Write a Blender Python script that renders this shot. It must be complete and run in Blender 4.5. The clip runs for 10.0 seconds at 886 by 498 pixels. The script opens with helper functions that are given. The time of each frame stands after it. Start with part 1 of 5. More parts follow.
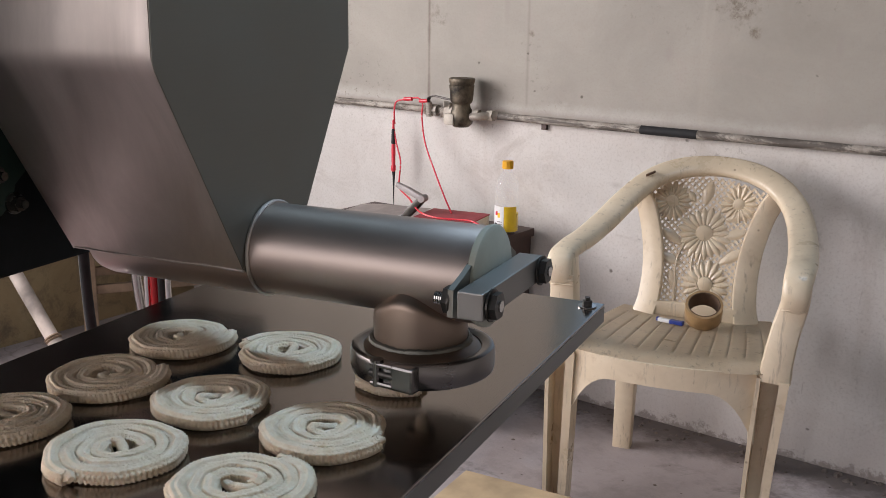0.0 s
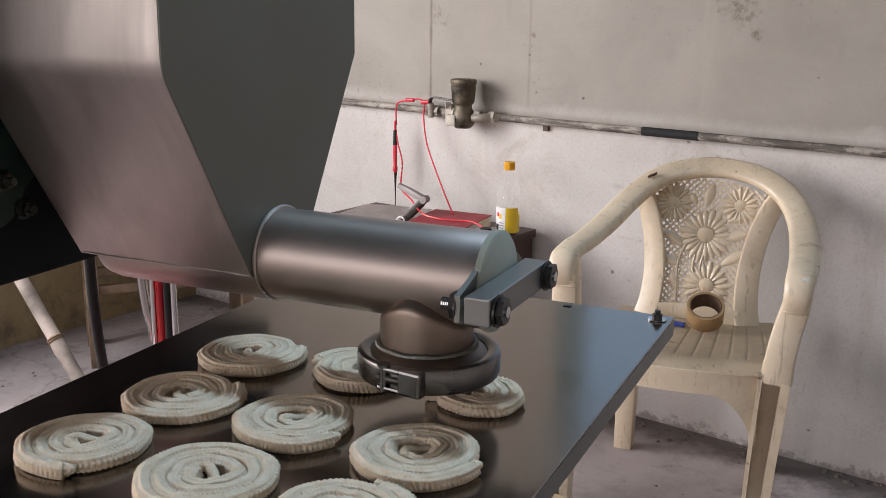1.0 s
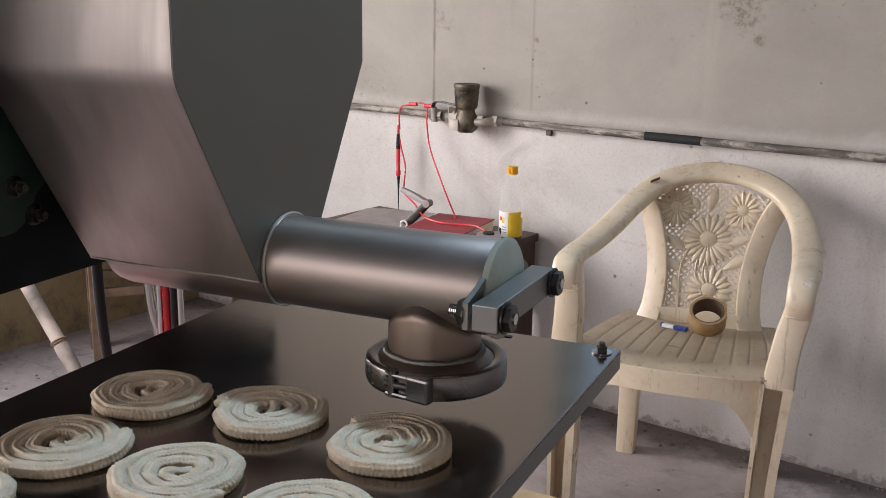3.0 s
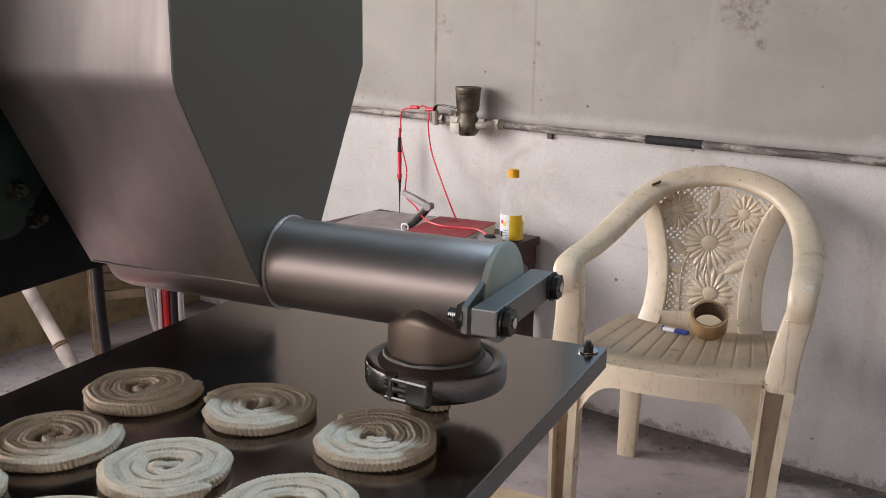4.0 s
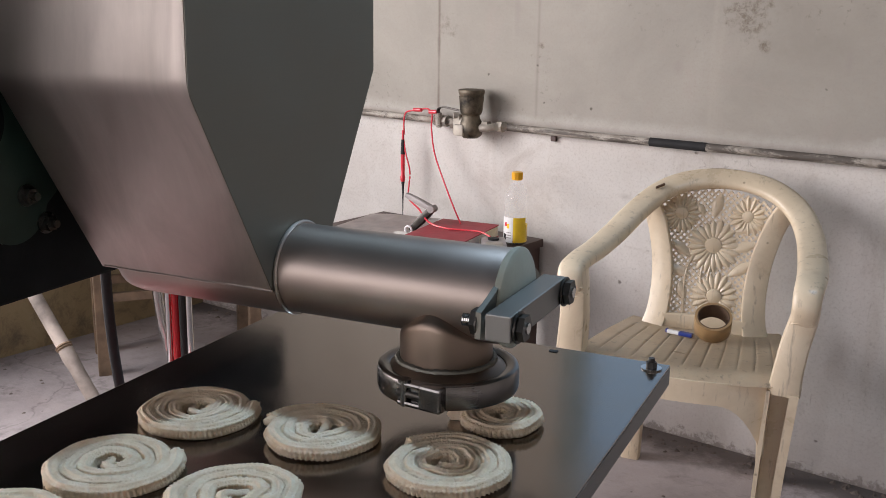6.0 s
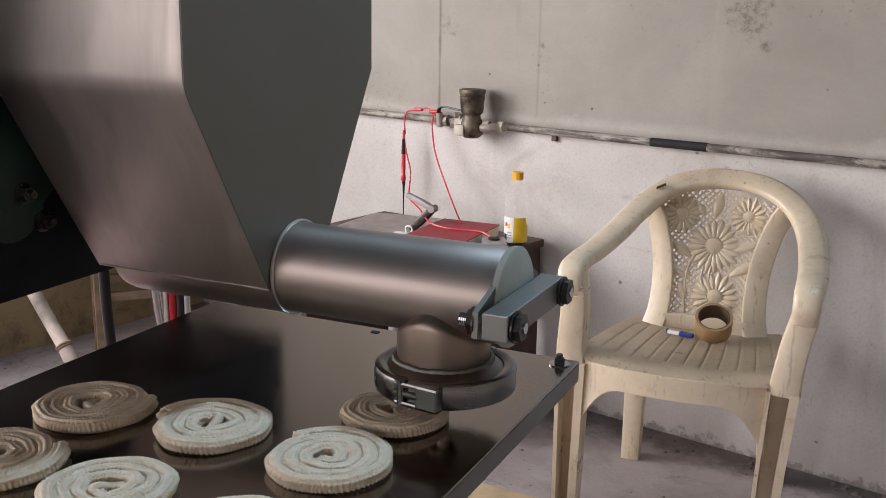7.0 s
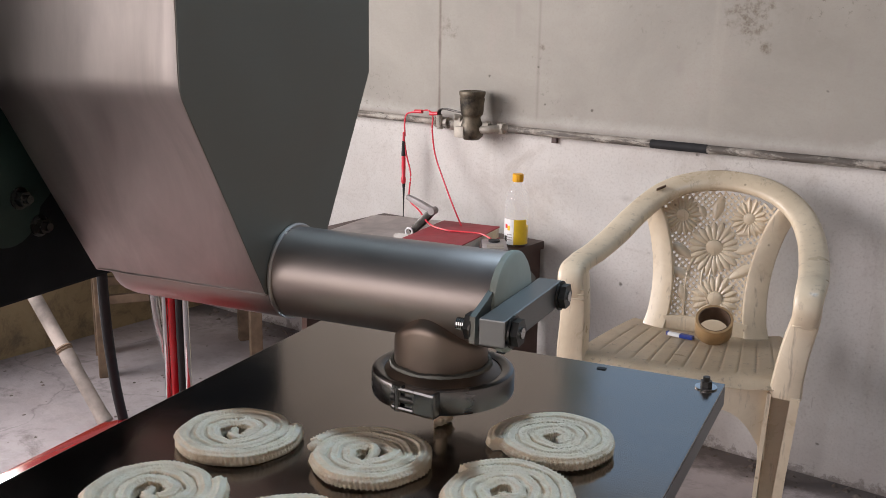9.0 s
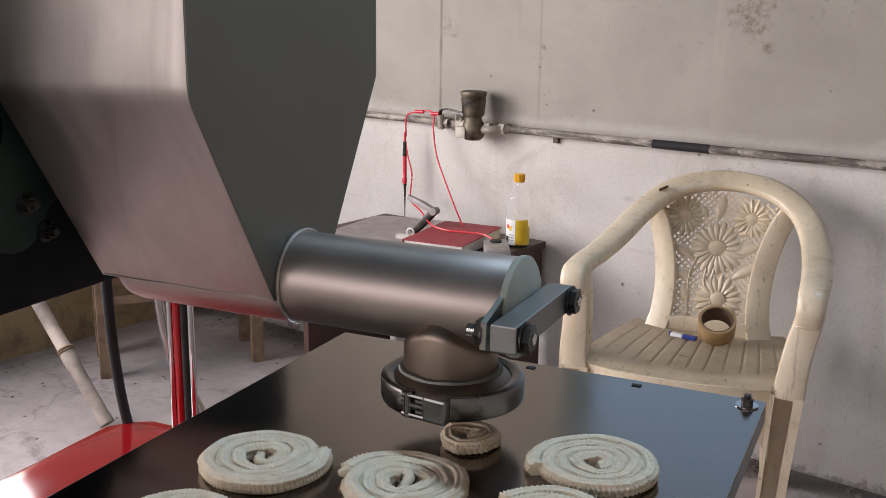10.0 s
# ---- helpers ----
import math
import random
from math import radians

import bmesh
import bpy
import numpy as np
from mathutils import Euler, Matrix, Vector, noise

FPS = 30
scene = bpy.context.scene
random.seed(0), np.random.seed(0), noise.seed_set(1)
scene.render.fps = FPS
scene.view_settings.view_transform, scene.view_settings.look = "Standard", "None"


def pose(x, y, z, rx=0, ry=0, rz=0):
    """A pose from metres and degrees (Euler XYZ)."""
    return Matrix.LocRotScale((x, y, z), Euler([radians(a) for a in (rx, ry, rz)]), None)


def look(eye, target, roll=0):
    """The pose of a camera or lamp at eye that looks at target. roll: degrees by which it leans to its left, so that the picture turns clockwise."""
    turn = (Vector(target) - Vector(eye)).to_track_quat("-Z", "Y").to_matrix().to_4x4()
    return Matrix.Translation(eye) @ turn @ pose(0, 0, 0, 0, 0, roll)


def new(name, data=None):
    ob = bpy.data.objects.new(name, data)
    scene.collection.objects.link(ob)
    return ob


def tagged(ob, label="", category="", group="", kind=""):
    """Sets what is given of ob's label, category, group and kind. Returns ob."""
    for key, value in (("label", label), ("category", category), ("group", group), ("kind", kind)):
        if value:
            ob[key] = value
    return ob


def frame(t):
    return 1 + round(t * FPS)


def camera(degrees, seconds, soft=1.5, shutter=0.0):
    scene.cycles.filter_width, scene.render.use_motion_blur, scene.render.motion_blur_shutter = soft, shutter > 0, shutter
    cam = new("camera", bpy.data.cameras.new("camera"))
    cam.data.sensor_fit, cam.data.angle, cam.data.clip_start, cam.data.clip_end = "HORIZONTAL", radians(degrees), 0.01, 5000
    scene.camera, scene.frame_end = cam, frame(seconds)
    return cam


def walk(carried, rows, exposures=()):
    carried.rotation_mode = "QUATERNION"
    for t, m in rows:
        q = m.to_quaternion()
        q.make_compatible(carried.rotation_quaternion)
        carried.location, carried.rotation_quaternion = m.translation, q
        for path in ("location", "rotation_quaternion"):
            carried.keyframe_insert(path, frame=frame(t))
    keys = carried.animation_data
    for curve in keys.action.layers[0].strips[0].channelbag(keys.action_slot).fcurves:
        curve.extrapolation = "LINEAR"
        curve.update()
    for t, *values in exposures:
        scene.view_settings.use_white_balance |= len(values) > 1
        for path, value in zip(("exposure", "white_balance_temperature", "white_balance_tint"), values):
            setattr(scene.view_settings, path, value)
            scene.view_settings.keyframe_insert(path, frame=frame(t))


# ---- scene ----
# ---------------------------------------------------------------- camera
cam = camera(47.07, 10.0, soft=0.45)
CAM_ROWS = [
    (0.0, 0.0080, 0.0062, 1.2368, -0.049, -13.981, 0.660),
    (0.5, 0.0057, 0.0037, 1.2407, -0.055, -13.991, 0.656),
    (1.0, 0.0031, 0.0016, 1.2429, -0.040, -14.017, 0.690),
    (1.5, 0.0043, 0.0011, 1.2407, 0.014, -13.988, 0.753),
    (2.0, 0.0026, -0.0002, 1.2423, 0.045, -13.961, 0.706),
    (2.5, -0.0026, -0.0045, 1.2463, -0.005, -13.928, 0.777),
    (4.0, -0.0003, -0.0046, 1.2485, 0.138, -13.694, 0.859),
    (4.5, -0.0008, -0.0057, 1.2473, 0.153, -13.664, 0.854),
    (5.0, -0.0068, -0.0028, 1.2503, 0.111, -13.669, 0.867),
    (5.5, -0.0113, -0.0048, 1.2520, 0.119, -13.622, 0.824),
    (7.0, -0.0067, -0.0018, 1.2502, 0.249, -13.612, 0.937),
    (7.5, -0.0069, 0.0004, 1.2530, 0.238, -13.611, 0.899),
    (8.0, -0.0021, -0.0013, 1.2565, 0.281, -13.606, 0.841),
    (8.5, -0.0001, 0.0004, 1.2543, 0.319, -13.563, 0.843),
    (9.0, -0.0038, 0.0015, 1.2519, 0.311, -13.539, 0.840),
    (9.5, -0.0056, 0.0045, 1.2530, 0.281, -13.562, 0.779),
    (10.0, -0.0123, 0.0070, 1.2556, 0.247, -13.604, 0.760),
]


def cam_pose(x, y, z, yaw, pitch, roll):
    a, b = radians(yaw), radians(pitch)
    ahead = Vector((-math.sin(a) * math.cos(b), math.cos(a) * math.cos(b), math.sin(b)))
    return look((x, y, z), Vector((x, y, z)) + ahead, roll)


walk(cam, [(t, cam_pose(*row)) for t, *row in CAM_ROWS])

# ---------------------------------------------------------------- light
world = bpy.data.worlds.new("world")
scene.world = world
world.use_nodes = True
wt = world.node_tree
sky = wt.nodes.new("ShaderNodeTexSky")
sky.sky_type, sky.sun_disc, sky.sun_elevation, sky.sun_rotation = "NISHITA", False, radians(50), radians(-60)
wt.links.new(sky.outputs[0], wt.nodes["Background"].inputs[0])
wt.nodes["Background"].inputs[1].default_value = 0.12
scene.view_settings.exposure = 0.06


def area(name, m, sx, sy, power, colour, spread=180):
    lamp = bpy.data.lights.new(name, "AREA")
    lamp.shape, lamp.size, lamp.size_y, lamp.energy, lamp.color = "RECTANGLE", sx, sy, power, colour
    lamp.spread = radians(spread)
    ob = new(name, lamp)
    ob.matrix_world = m
    return ob


# daylight through the roof light over the machine and unseen openings; those left are added for brightness
SKY_AT = Vector((0.73, 1.405, 2.95))
area("skylight_daylight", look(SKY_AT, (-0.02, 0.80, 0.93)), 0.20, 0.20, 9.6, (0.66, 0.95, 1.26), 112)
area("unseen_left_fill", look((-3.557, 0.798, 1.67), (-3.557 + 0.799, 0.798 - 0.602, 1.67)), 3.15, 1.80, 122, (1.0, 0.895, 0.905))
area("front_window_daylight", look((-2.897, -2.502, 1.65), (-2.897 + 0.602, -2.502 + 0.799, 1.65)), 4.70, 1.55, 56, (1.0, 0.89, 0.895))
area("unseen_side_fill", look((-1.93, 2.86, 1.40), (0.3, 2.0, 1.15)), 0.95, 1.05, 48, (1.0, 0.95, 0.97), 155)
area("back_window_daylight", look((0.865, 2.66, 1.80), (0.865 - 0.6, 2.66 - 0.8, 1.78)), 1.25, 0.80, 0.52, (0.72, 0.92, 0.94))

# ---------------------------------------------------------------- helpers


def part(name, bm, material, parent=None, label="", smooth=False):
    me = bpy.data.meshes.new(name)
    bmesh.ops.recalc_face_normals(bm, faces=bm.faces)
    if smooth:
        for f in bm.faces:
            f.smooth = True
        me_angle = radians(40)
        for e in bm.edges:
            if len(e.link_faces) == 2 and e.calc_face_angle(0) > me_angle:
                e.smooth = False
    bm.to_mesh(me)
    bm.free()
    me.materials.append(material)
    ob = new(name, me)
    if parent is not None:
        ob.parent = parent
    if label:
        tagged(ob, label)
    return ob


def thing(name, m, label, category, group="", kind=""):
    ob = new(name)
    ob.empty_display_size = 0.05
    ob.matrix_world = m
    return tagged(ob, label, category, group, kind)


def box(bm, c, s, m=None, bevel=0.0):
    r = bmesh.ops.create_cube(bm, size=1.0)
    vs = r["verts"]
    for v in vs:
        v.co = Vector((v.co.x * s[0] + c[0], v.co.y * s[1] + c[1], v.co.z * s[2] + c[2]))
    if bevel > 0:
        es = {e for v in vs for e in v.link_edges}
        out = bmesh.ops.bevel(bm, geom=list(es), offset=bevel, segments=2, affect="EDGES", profile=0.6)
        vs = list({v for f in out["faces"] for v in f.verts} | {v for v in vs if v.is_valid})
    if m is not None:
        for v in vs:
            v.co = m @ v.co
    return vs


def frame_from(t, up=Vector((0, 0, 1))):
    t = t.normalized()
    if abs(t.dot(up)) > 0.98:
        up = Vector((0, 1, 0))
    a = up.cross(t).normalized()
    return a, t.cross(a).normalized()


def cyl(bm, p0, p1, r0, r1=None, seg=24, cap=True):
    p0, p1 = Vector(p0), Vector(p1)
    r1 = r0 if r1 is None else r1
    a, b = frame_from(p1 - p0)
    rings = []
    for p, r in ((p0, r0), (p1, r1)):
        rings.append([bm.verts.new(p + r * (math.cos(2 * math.pi * i / seg) * a + math.sin(2 * math.pi * i / seg) * b)) for i in range(seg)])
    for i in range(seg):
        j = (i + 1) % seg
        bm.faces.new((rings[0][i], rings[0][j], rings[1][j], rings[1][i]))
    if cap:
        bm.faces.new(rings[0][::-1])
        bm.faces.new(rings[1])
    return rings


def lathe(bm, profile, origin=(0, 0, 0), axis=(0, 0, 1), seg=32, close=False):
    """Turns (radius, height) pairs round an axis."""
    o, ax = Vector(origin), Vector(axis).normalized()
    a, b = frame_from(ax)
    rings = []
    for r, z in profile:
        if r < 1e-6:
            rings.append([bm.verts.new(o + z * ax)] * seg)
        else:
            rings.append([bm.verts.new(o + z * ax + r * (math.cos(2 * math.pi * i / seg) * a + math.sin(2 * math.pi * i / seg) * b)) for i in range(seg)])
    pairs = list(zip(rings, rings[1:])) + ([(rings[-1], rings[0])] if close else [])
    for p, q in pairs:
        for i in range(seg):
            j = (i + 1) % seg
            vs = []
            for v in (p[i], p[j], q[j], q[i]):
                if v not in vs:
                    vs.append(v)
            if len(vs) > 2:
                bm.faces.new(vs)


def smooth_path(pts, n):
    """A Catmull-Rom curve through points, n steps from one to the next."""
    pts = [Vector(p) for p in pts]
    ext = [2 * pts[0] - pts[1]] + pts + [2 * pts[-1] - pts[-2]]
    out = []
    for i in range(1, len(ext) - 2):
        p0, p1, p2, p3 = ext[i - 1 : i + 3]
        for k in range(n):
            t = k / n
            out.append(0.5 * (2 * p1 + (p2 - p0) * t + (2 * p0 - 5 * p1 + 4 * p2 - p3) * t * t + (3 * p1 - p0 - 3 * p2 + p3) * t ** 3))
    out.append(pts[-1])
    return out


def sweep(bm, path, profile, up=(0, 0, 1), cap=True):
    """Carries a closed profile, a function of the share of the way giving (side, up) pairs, along a path."""
    n, rings, up = len(path), [], up if callable(up) else Vector(up)
    for i, p in enumerate(path):
        t = path[min(i + 1, n - 1)] - path[max(i - 1, 0)]
        a, b = frame_from(t, up(i / (n - 1)) if callable(up) else up)
        rings.append([bm.verts.new(p + u * a + v * b) for u, v in profile(i / (n - 1))])
    m = len(rings[0])
    for p, q in zip(rings, rings[1:]):
        for i in range(m):
            j = (i + 1) % m
            bm.faces.new((p[i], p[j], q[j], q[i]))
    if cap:
        bm.faces.new(rings[0][::-1])
        bm.faces.new(rings[-1])


def round_profile(r, seg=10):
    ring = [(r * math.cos(2 * math.pi * i / seg), r * math.sin(2 * math.pi * i / seg)) for i in range(seg)]
    return lambda s: ring


def rect_profile(w, h, bev):
    x, y = w / 2, h / 2
    ring = [(x, y - bev), (x - bev * 0.3, y - bev * 0.3), (x - bev, y), (-x + bev, y), (-x + bev * 0.3, y - bev * 0.3), (-x, y - bev),
            (-x, -y + bev), (-x + bev * 0.3, -y + bev * 0.3), (-x + bev, -y), (x - bev, -y), (x - bev * 0.3, -y + bev * 0.3), (x, -y + bev)]
    return ring


def prism(bm, outline, axis, at, thick):
    """A plate: a 2D outline in the plane across an axis, with a thickness along it."""
    def put(u, v, w):
        return Vector((w, u, v)) if axis == "x" else Vector((u, w, v)) if axis == "y" else Vector((u, v, w))
    a = [bm.verts.new(put(u, v, at)) for u, v in outline]
    b = [bm.verts.new(put(u, v, at + thick)) for u, v in outline]
    bm.faces.new(a)
    bm.faces.new(b[::-1])
    for i in range(len(a)):
        j = (i + 1) % len(a)
        bm.faces.new((a[i], a[j], b[j], b[i]))


def sheet(bm, corners, thick):
    """A flat sheet of metal through corners, thickened along its normal."""
    c = [Vector(p) for p in corners]
    n = (c[1] - c[0]).cross(c[2] - c[0]).normalized() * thick
    a = [bm.verts.new(p) for p in c]
    b = [bm.verts.new(p + n) for p in c]
    bm.faces.new(a)
    bm.faces.new(b[::-1])
    for i in range(len(a)):
        j = (i + 1) % len(a)
        bm.faces.new((a[i], a[j], b[j], b[i]))


# ---------------------------------------------------------------- materials


class Mat:
    """A small builder of node materials."""

    def __init__(self, name):
        self.m = bpy.data.materials.new(name)
        self.m.use_nodes = True
        self.t = self.m.node_tree
        self.b = self.t.nodes["Principled BSDF"]
        self.co = self.t.nodes.new("ShaderNodeTexCoord").outputs["Object"]

    def put(self, **kw):
        for key, value in kw.items():
            sock = self.b.inputs[key.replace("_", " ")]
            if hasattr(value, "is_output"):
                self.t.links.new(value, sock)
            else:
                sock.default_value = value
        return self

    def mapped(self, scale, rot=(0, 0, 0)):
        n = self.t.nodes.new("ShaderNodeMapping")
        n.inputs["Scale"].default_value = scale
        n.inputs["Rotation"].default_value = rot
        self.t.links.new(self.co, n.inputs[0])
        return n.outputs[0]

    def noise(self, scale, detail=4, rough=0.55, vec=None, dist=0.0):
        n = self.t.nodes.new("ShaderNodeTexNoise")
        n.inputs["Scale"].default_value, n.inputs["Detail"].default_value = scale, detail
        n.inputs["Roughness"].default_value, n.inputs["Distortion"].default_value = rough, dist
        self.t.links.new(vec or self.co, n.inputs["Vector"])
        return n.outputs["Fac"]

    def voronoi(self, scale, feature="F1", vec=None):
        n = self.t.nodes.new("ShaderNodeTexVoronoi")
        n.feature = feature
        n.inputs["Scale"].default_value = scale
        self.t.links.new(vec or self.co, n.inputs["Vector"])
        return n.outputs["Distance"]

    def warped(self, amount, scale):
        """The object's own coordinates, bent by noise."""
        n = self.t.nodes.new("ShaderNodeTexNoise")
        n.inputs["Scale"].default_value, n.inputs["Detail"].default_value = scale, 6
        self.t.links.new(self.co, n.inputs["Vector"])
        s = self.t.nodes.new("ShaderNodeVectorMath")
        s.operation = "SCALE"
        s.inputs["Scale"].default_value = amount
        self.t.links.new(n.outputs["Color"], s.inputs[0])
        a = self.t.nodes.new("ShaderNodeVectorMath")
        self.t.links.new(self.co, a.inputs[0])
        self.t.links.new(s.outputs[0], a.inputs[1])
        return a.outputs[0]

    def ramp(self, fac, stops):
        n = self.t.nodes.new("ShaderNodeValToRGB")
        els = n.color_ramp.elements
        while len(els) < len(stops):
            els.new(0.5)
        for e, (p, c) in zip(els, stops):
            e.position, e.color = p, (*c, 1) if isinstance(c, tuple) else (c, c, c, 1)
        self.t.links.new(fac, n.inputs[0])
        return n.outputs[0]

    def mix(self, fac, a, b, kind="MIX"):
        n = self.t.nodes.new("ShaderNodeMix")
        n.data_type, n.blend_type = "RGBA", kind
        for sock, v in ((n.inputs[0], fac), (n.inputs[6], a), (n.inputs[7], b)):
            if hasattr(v, "is_output"):
                self.t.links.new(v, sock)
            else:
                sock.default_value = (*v, 1) if isinstance(v, tuple) else v
        return n.outputs[2]

    def math(self, op, a, b=0.0):
        n = self.t.nodes.new("ShaderNodeMath")
        n.operation = op
        for sock, v in ((n.inputs[0], a), (n.inputs[1], b)):
            if hasattr(v, "is_output"):
                self.t.links.new(v, sock)
            else:
                sock.default_value = v
        return n.outputs[0]

    def axis(self, which):
        n = self.t.nodes.new("ShaderNodeSeparateXYZ")
        self.t.links.new(self.co, n.inputs[0])
        return n.outputs[which]

    def near(self, centre, scale):
        """Distance from a place, stretched along the axes."""
        a = self.t.nodes.new("ShaderNodeVectorMath")
        a.operation = "SUBTRACT"
        a.inputs[1].default_value = centre
        self.t.links.new(self.co, a.inputs[0])
        b = self.t.nodes.new("ShaderNodeVectorMath")
        b.operation = "MULTIPLY"
        b.inputs[1].default_value = scale
        self.t.links.new(a.outputs[0], b.inputs[0])
        c = self.t.nodes.new("ShaderNodeVectorMath")
        c.operation = "LENGTH"
        self.t.links.new(b.outputs[0], c.inputs[0])
        return c.outputs["Value"]

    def bump(self, height, strength=0.3, distance=0.002):
        n = self.t.nodes.new("ShaderNodeBump")
        n.inputs["Strength"].default_value, n.inputs["Distance"].default_value = strength, distance
        self.t.links.new(height, n.inputs["Height"])
        self.t.links.new(n.outputs[0], self.b.inputs["Normal"])
        return self


def plain(name, colour, rough=0.5, metal=0.0, vary=0.15, scale=30.0, bump=0.1, dist=0.001):
    k = Mat(name)
    n = k.noise(scale, 5)
    lo, hi = tuple(c * (1 - vary) for c in colour), tuple(min(1, c * (1 + vary)) for c in colour)
    k.put(Base_Color=k.ramp(n, [(0.3, lo), (0.7, hi)]), Metallic=metal)
    k.put(Roughness=k.ramp(k.noise(scale * 0.4, 4), [(0.3, max(0.02, rough - 0.08)), (0.7, min(1, rough + 0.08))]))
    if bump:
        k.bump(k.noise(scale * 6, 3), bump, dist)
    return k.m


def wall_material():
    k = Mat("old_limewash")
    n1, n2 = k.noise(1.3, 6, 0.6, dist=0.6), k.noise(9, 7, 0.65)
    col = k.ramp(n1, [(0.3, (0.50, 0.475, 0.445)), (0.55, (0.61, 0.585, 0.553)), (0.75, (0.68, 0.655, 0.622))])
    col = k.mix(k.ramp(n2, [(0.42, 0.0), (0.72, 0.45)]), col, (0.50, 0.455, 0.42))
    # greyer and darker above the pipe, whiter below it
    above_pipe = k.math("ADD", k.axis(2), k.math("MULTIPLY", k.noise(5, 5, 0.65), 0.10))
    col = k.mix(k.ramp(above_pipe, [(0.90, 0.0), (0.98, 0.80)]), col, k.ramp(k.noise(2.2, 6, 0.65, dist=0.5), [(0.3, (0.225, 0.208, 0.174)), (0.7, (0.330, 0.307, 0.262))]))
    # runs of dirty water from above
    runs = k.noise(1.0, 5, 0.6, vec=k.mapped((9, 9, 0.7)))
    col = k.mix(k.ramp(runs, [(0.60, 0.0), (0.72, 0.30)]), col, (0.45, 0.41, 0.36))
    # mould specks, in patches
    spots = k.noise(46, 4, 0.7)
    patch = k.noise(2.1, 3, 0.5, vec=k.mapped((1, 1, 1.3)))
    speck = k.math("MULTIPLY", k.ramp(spots, [(0.58, 0.0), (0.66, 1.0)]), k.ramp(patch, [(0.52, 0.0), (0.68, 0.8)]))
    col = k.mix(speck, col, (0.13, 0.115, 0.095))
    # two mould colonies high on the wall and smudges
    for x, z, r, amount in ((-0.22, 1.235, 0.17, 0.9), (-1.22, 1.18, 0.10, 0.55), (-0.17, 1.15, 0.05, 0.9), (-0.86, 1.13, 0.03, 0.9), (0.02, 0.62, 0.09, 0.5)):
        d = k.math("ADD", k.near((x, 0, z), (1 / r, 0, 1 / r)), k.math("MULTIPLY", k.noise(34, 4, 0.6), 1.1))
        grown = k.math("MULTIPLY", k.ramp(d, [(0.75, amount), (1.25, 0.0)]), k.ramp(k.noise(38, 5, 0.75), [(0.46, 0.12), (0.60, 1.0)]))
        col = k.mix(grown, col, (0.17, 0.145, 0.115))
    for x, z, rx, rz in ((-0.41, 1.085, 0.030, 0.045), (-0.95, 1.23, 0.02, 0.12), (0.05, 1.12, 0.02, 0.06), (-0.55, 0.70, 0.05, 0.02), (0.10, 0.35, 0.06, 0.14), (-0.10, 0.20, 0.10, 0.10)):
        d = k.math("ADD", k.near((x, 0, z), (1 / rx, 0, 1 / rz)), k.math("MULTIPLY", k.noise(11, 4, 0.6), 0.7))
        col = k.mix(k.ramp(d, [(0.5, 0.38), (1.5, 0.0)]), col, (0.30, 0.265, 0.245))
    # settled dirt line above the pipe and damp line under it
    line = k.math("ADD", k.near((0, 0, 0.886), (0, 0, 1)), k.math("MULTIPLY", k.noise(30, 5, 0.7), 0.016))
    col = k.mix(k.ramp(line, [(0.008, 0.55), (0.024, 0.0)]), col, (0.24, 0.20, 0.165))
    # upright hairline cracks
    for x, z, high, amount in ((-1.253, 1.62, 0.72, 0.8), (-0.872, 1.60, 0.70, 0.3)):
        wav = k.math("ADD", k.near((x, 0, 0), (1, 0, 0)), k.math("MULTIPLY", k.math("SUBTRACT", k.noise(9, 4, 0.7), 0.5), 0.012))
        on = k.math("MULTIPLY", k.ramp(wav, [(0.0022, amount), (0.0055, 0.0)]), k.ramp(k.near((0, 0, z), (0, 0, 1)), [(high - 0.02, 1.0), (high, 0.0)]))
        col = k.mix(on, col, (0.16, 0.13, 0.11))
    blots = k.ramp(k.noise(4.2, 8, 0.75, dist=0.8), [(0.54, 0.0), (0.70, 0.5)])
    col = k.mix(blots, col, (0.37, 0.325, 0.29))
    scratches = k.ramp(k.noise(30, 3, 0.6, vec=k.mapped((1, 1, 0.16), (0, 0.5, 0))), [(0.72, 0.0), (0.78, 0.5)])
    col = k.mix(scratches, col, (0.28, 0.24, 0.21))
    dots = k.ramp(k.voronoi(7.5, vec=k.warped(0.03, 20)), [(0.018, 0.8), (0.045, 0.0)])
    col = k.mix(dots, col, (0.10, 0.085, 0.07))
    grit = k.ramp(k.noise(130, 4, 0.7), [(0.50, 0.0), (0.70, 0.34)])
    col = k.mix(grit, col, (0.30, 0.265, 0.235))
    # damp and flaking at the foot
    z = k.axis(2)
    foot = k.ramp(k.math("ADD", z, k.math("MULTIPLY", k.noise(20, 7, 0.8), 0.19)), [(0.100, 0.95), (0.118, 0.0)])
    col = k.mix(foot, col, (0.19, 0.165, 0.15))
    col = k.mix(k.ramp(k.math("ADD", z, k.math("MULTIPLY", k.noise(6, 5, 0.7), 0.3)), [(0.16, 0.40), (0.34, 0.0)]), col, (0.42, 0.37, 0.345))
    k.put(Base_Color=col, Roughness=0.85, Specular_IOR_Level=0.2)
    k.bump(k.math("ADD", k.noise(7, 6, 0.6), k.math("MULTIPLY", k.noise(80, 4), 0.25)), 0.5, 0.006)
    return k.m


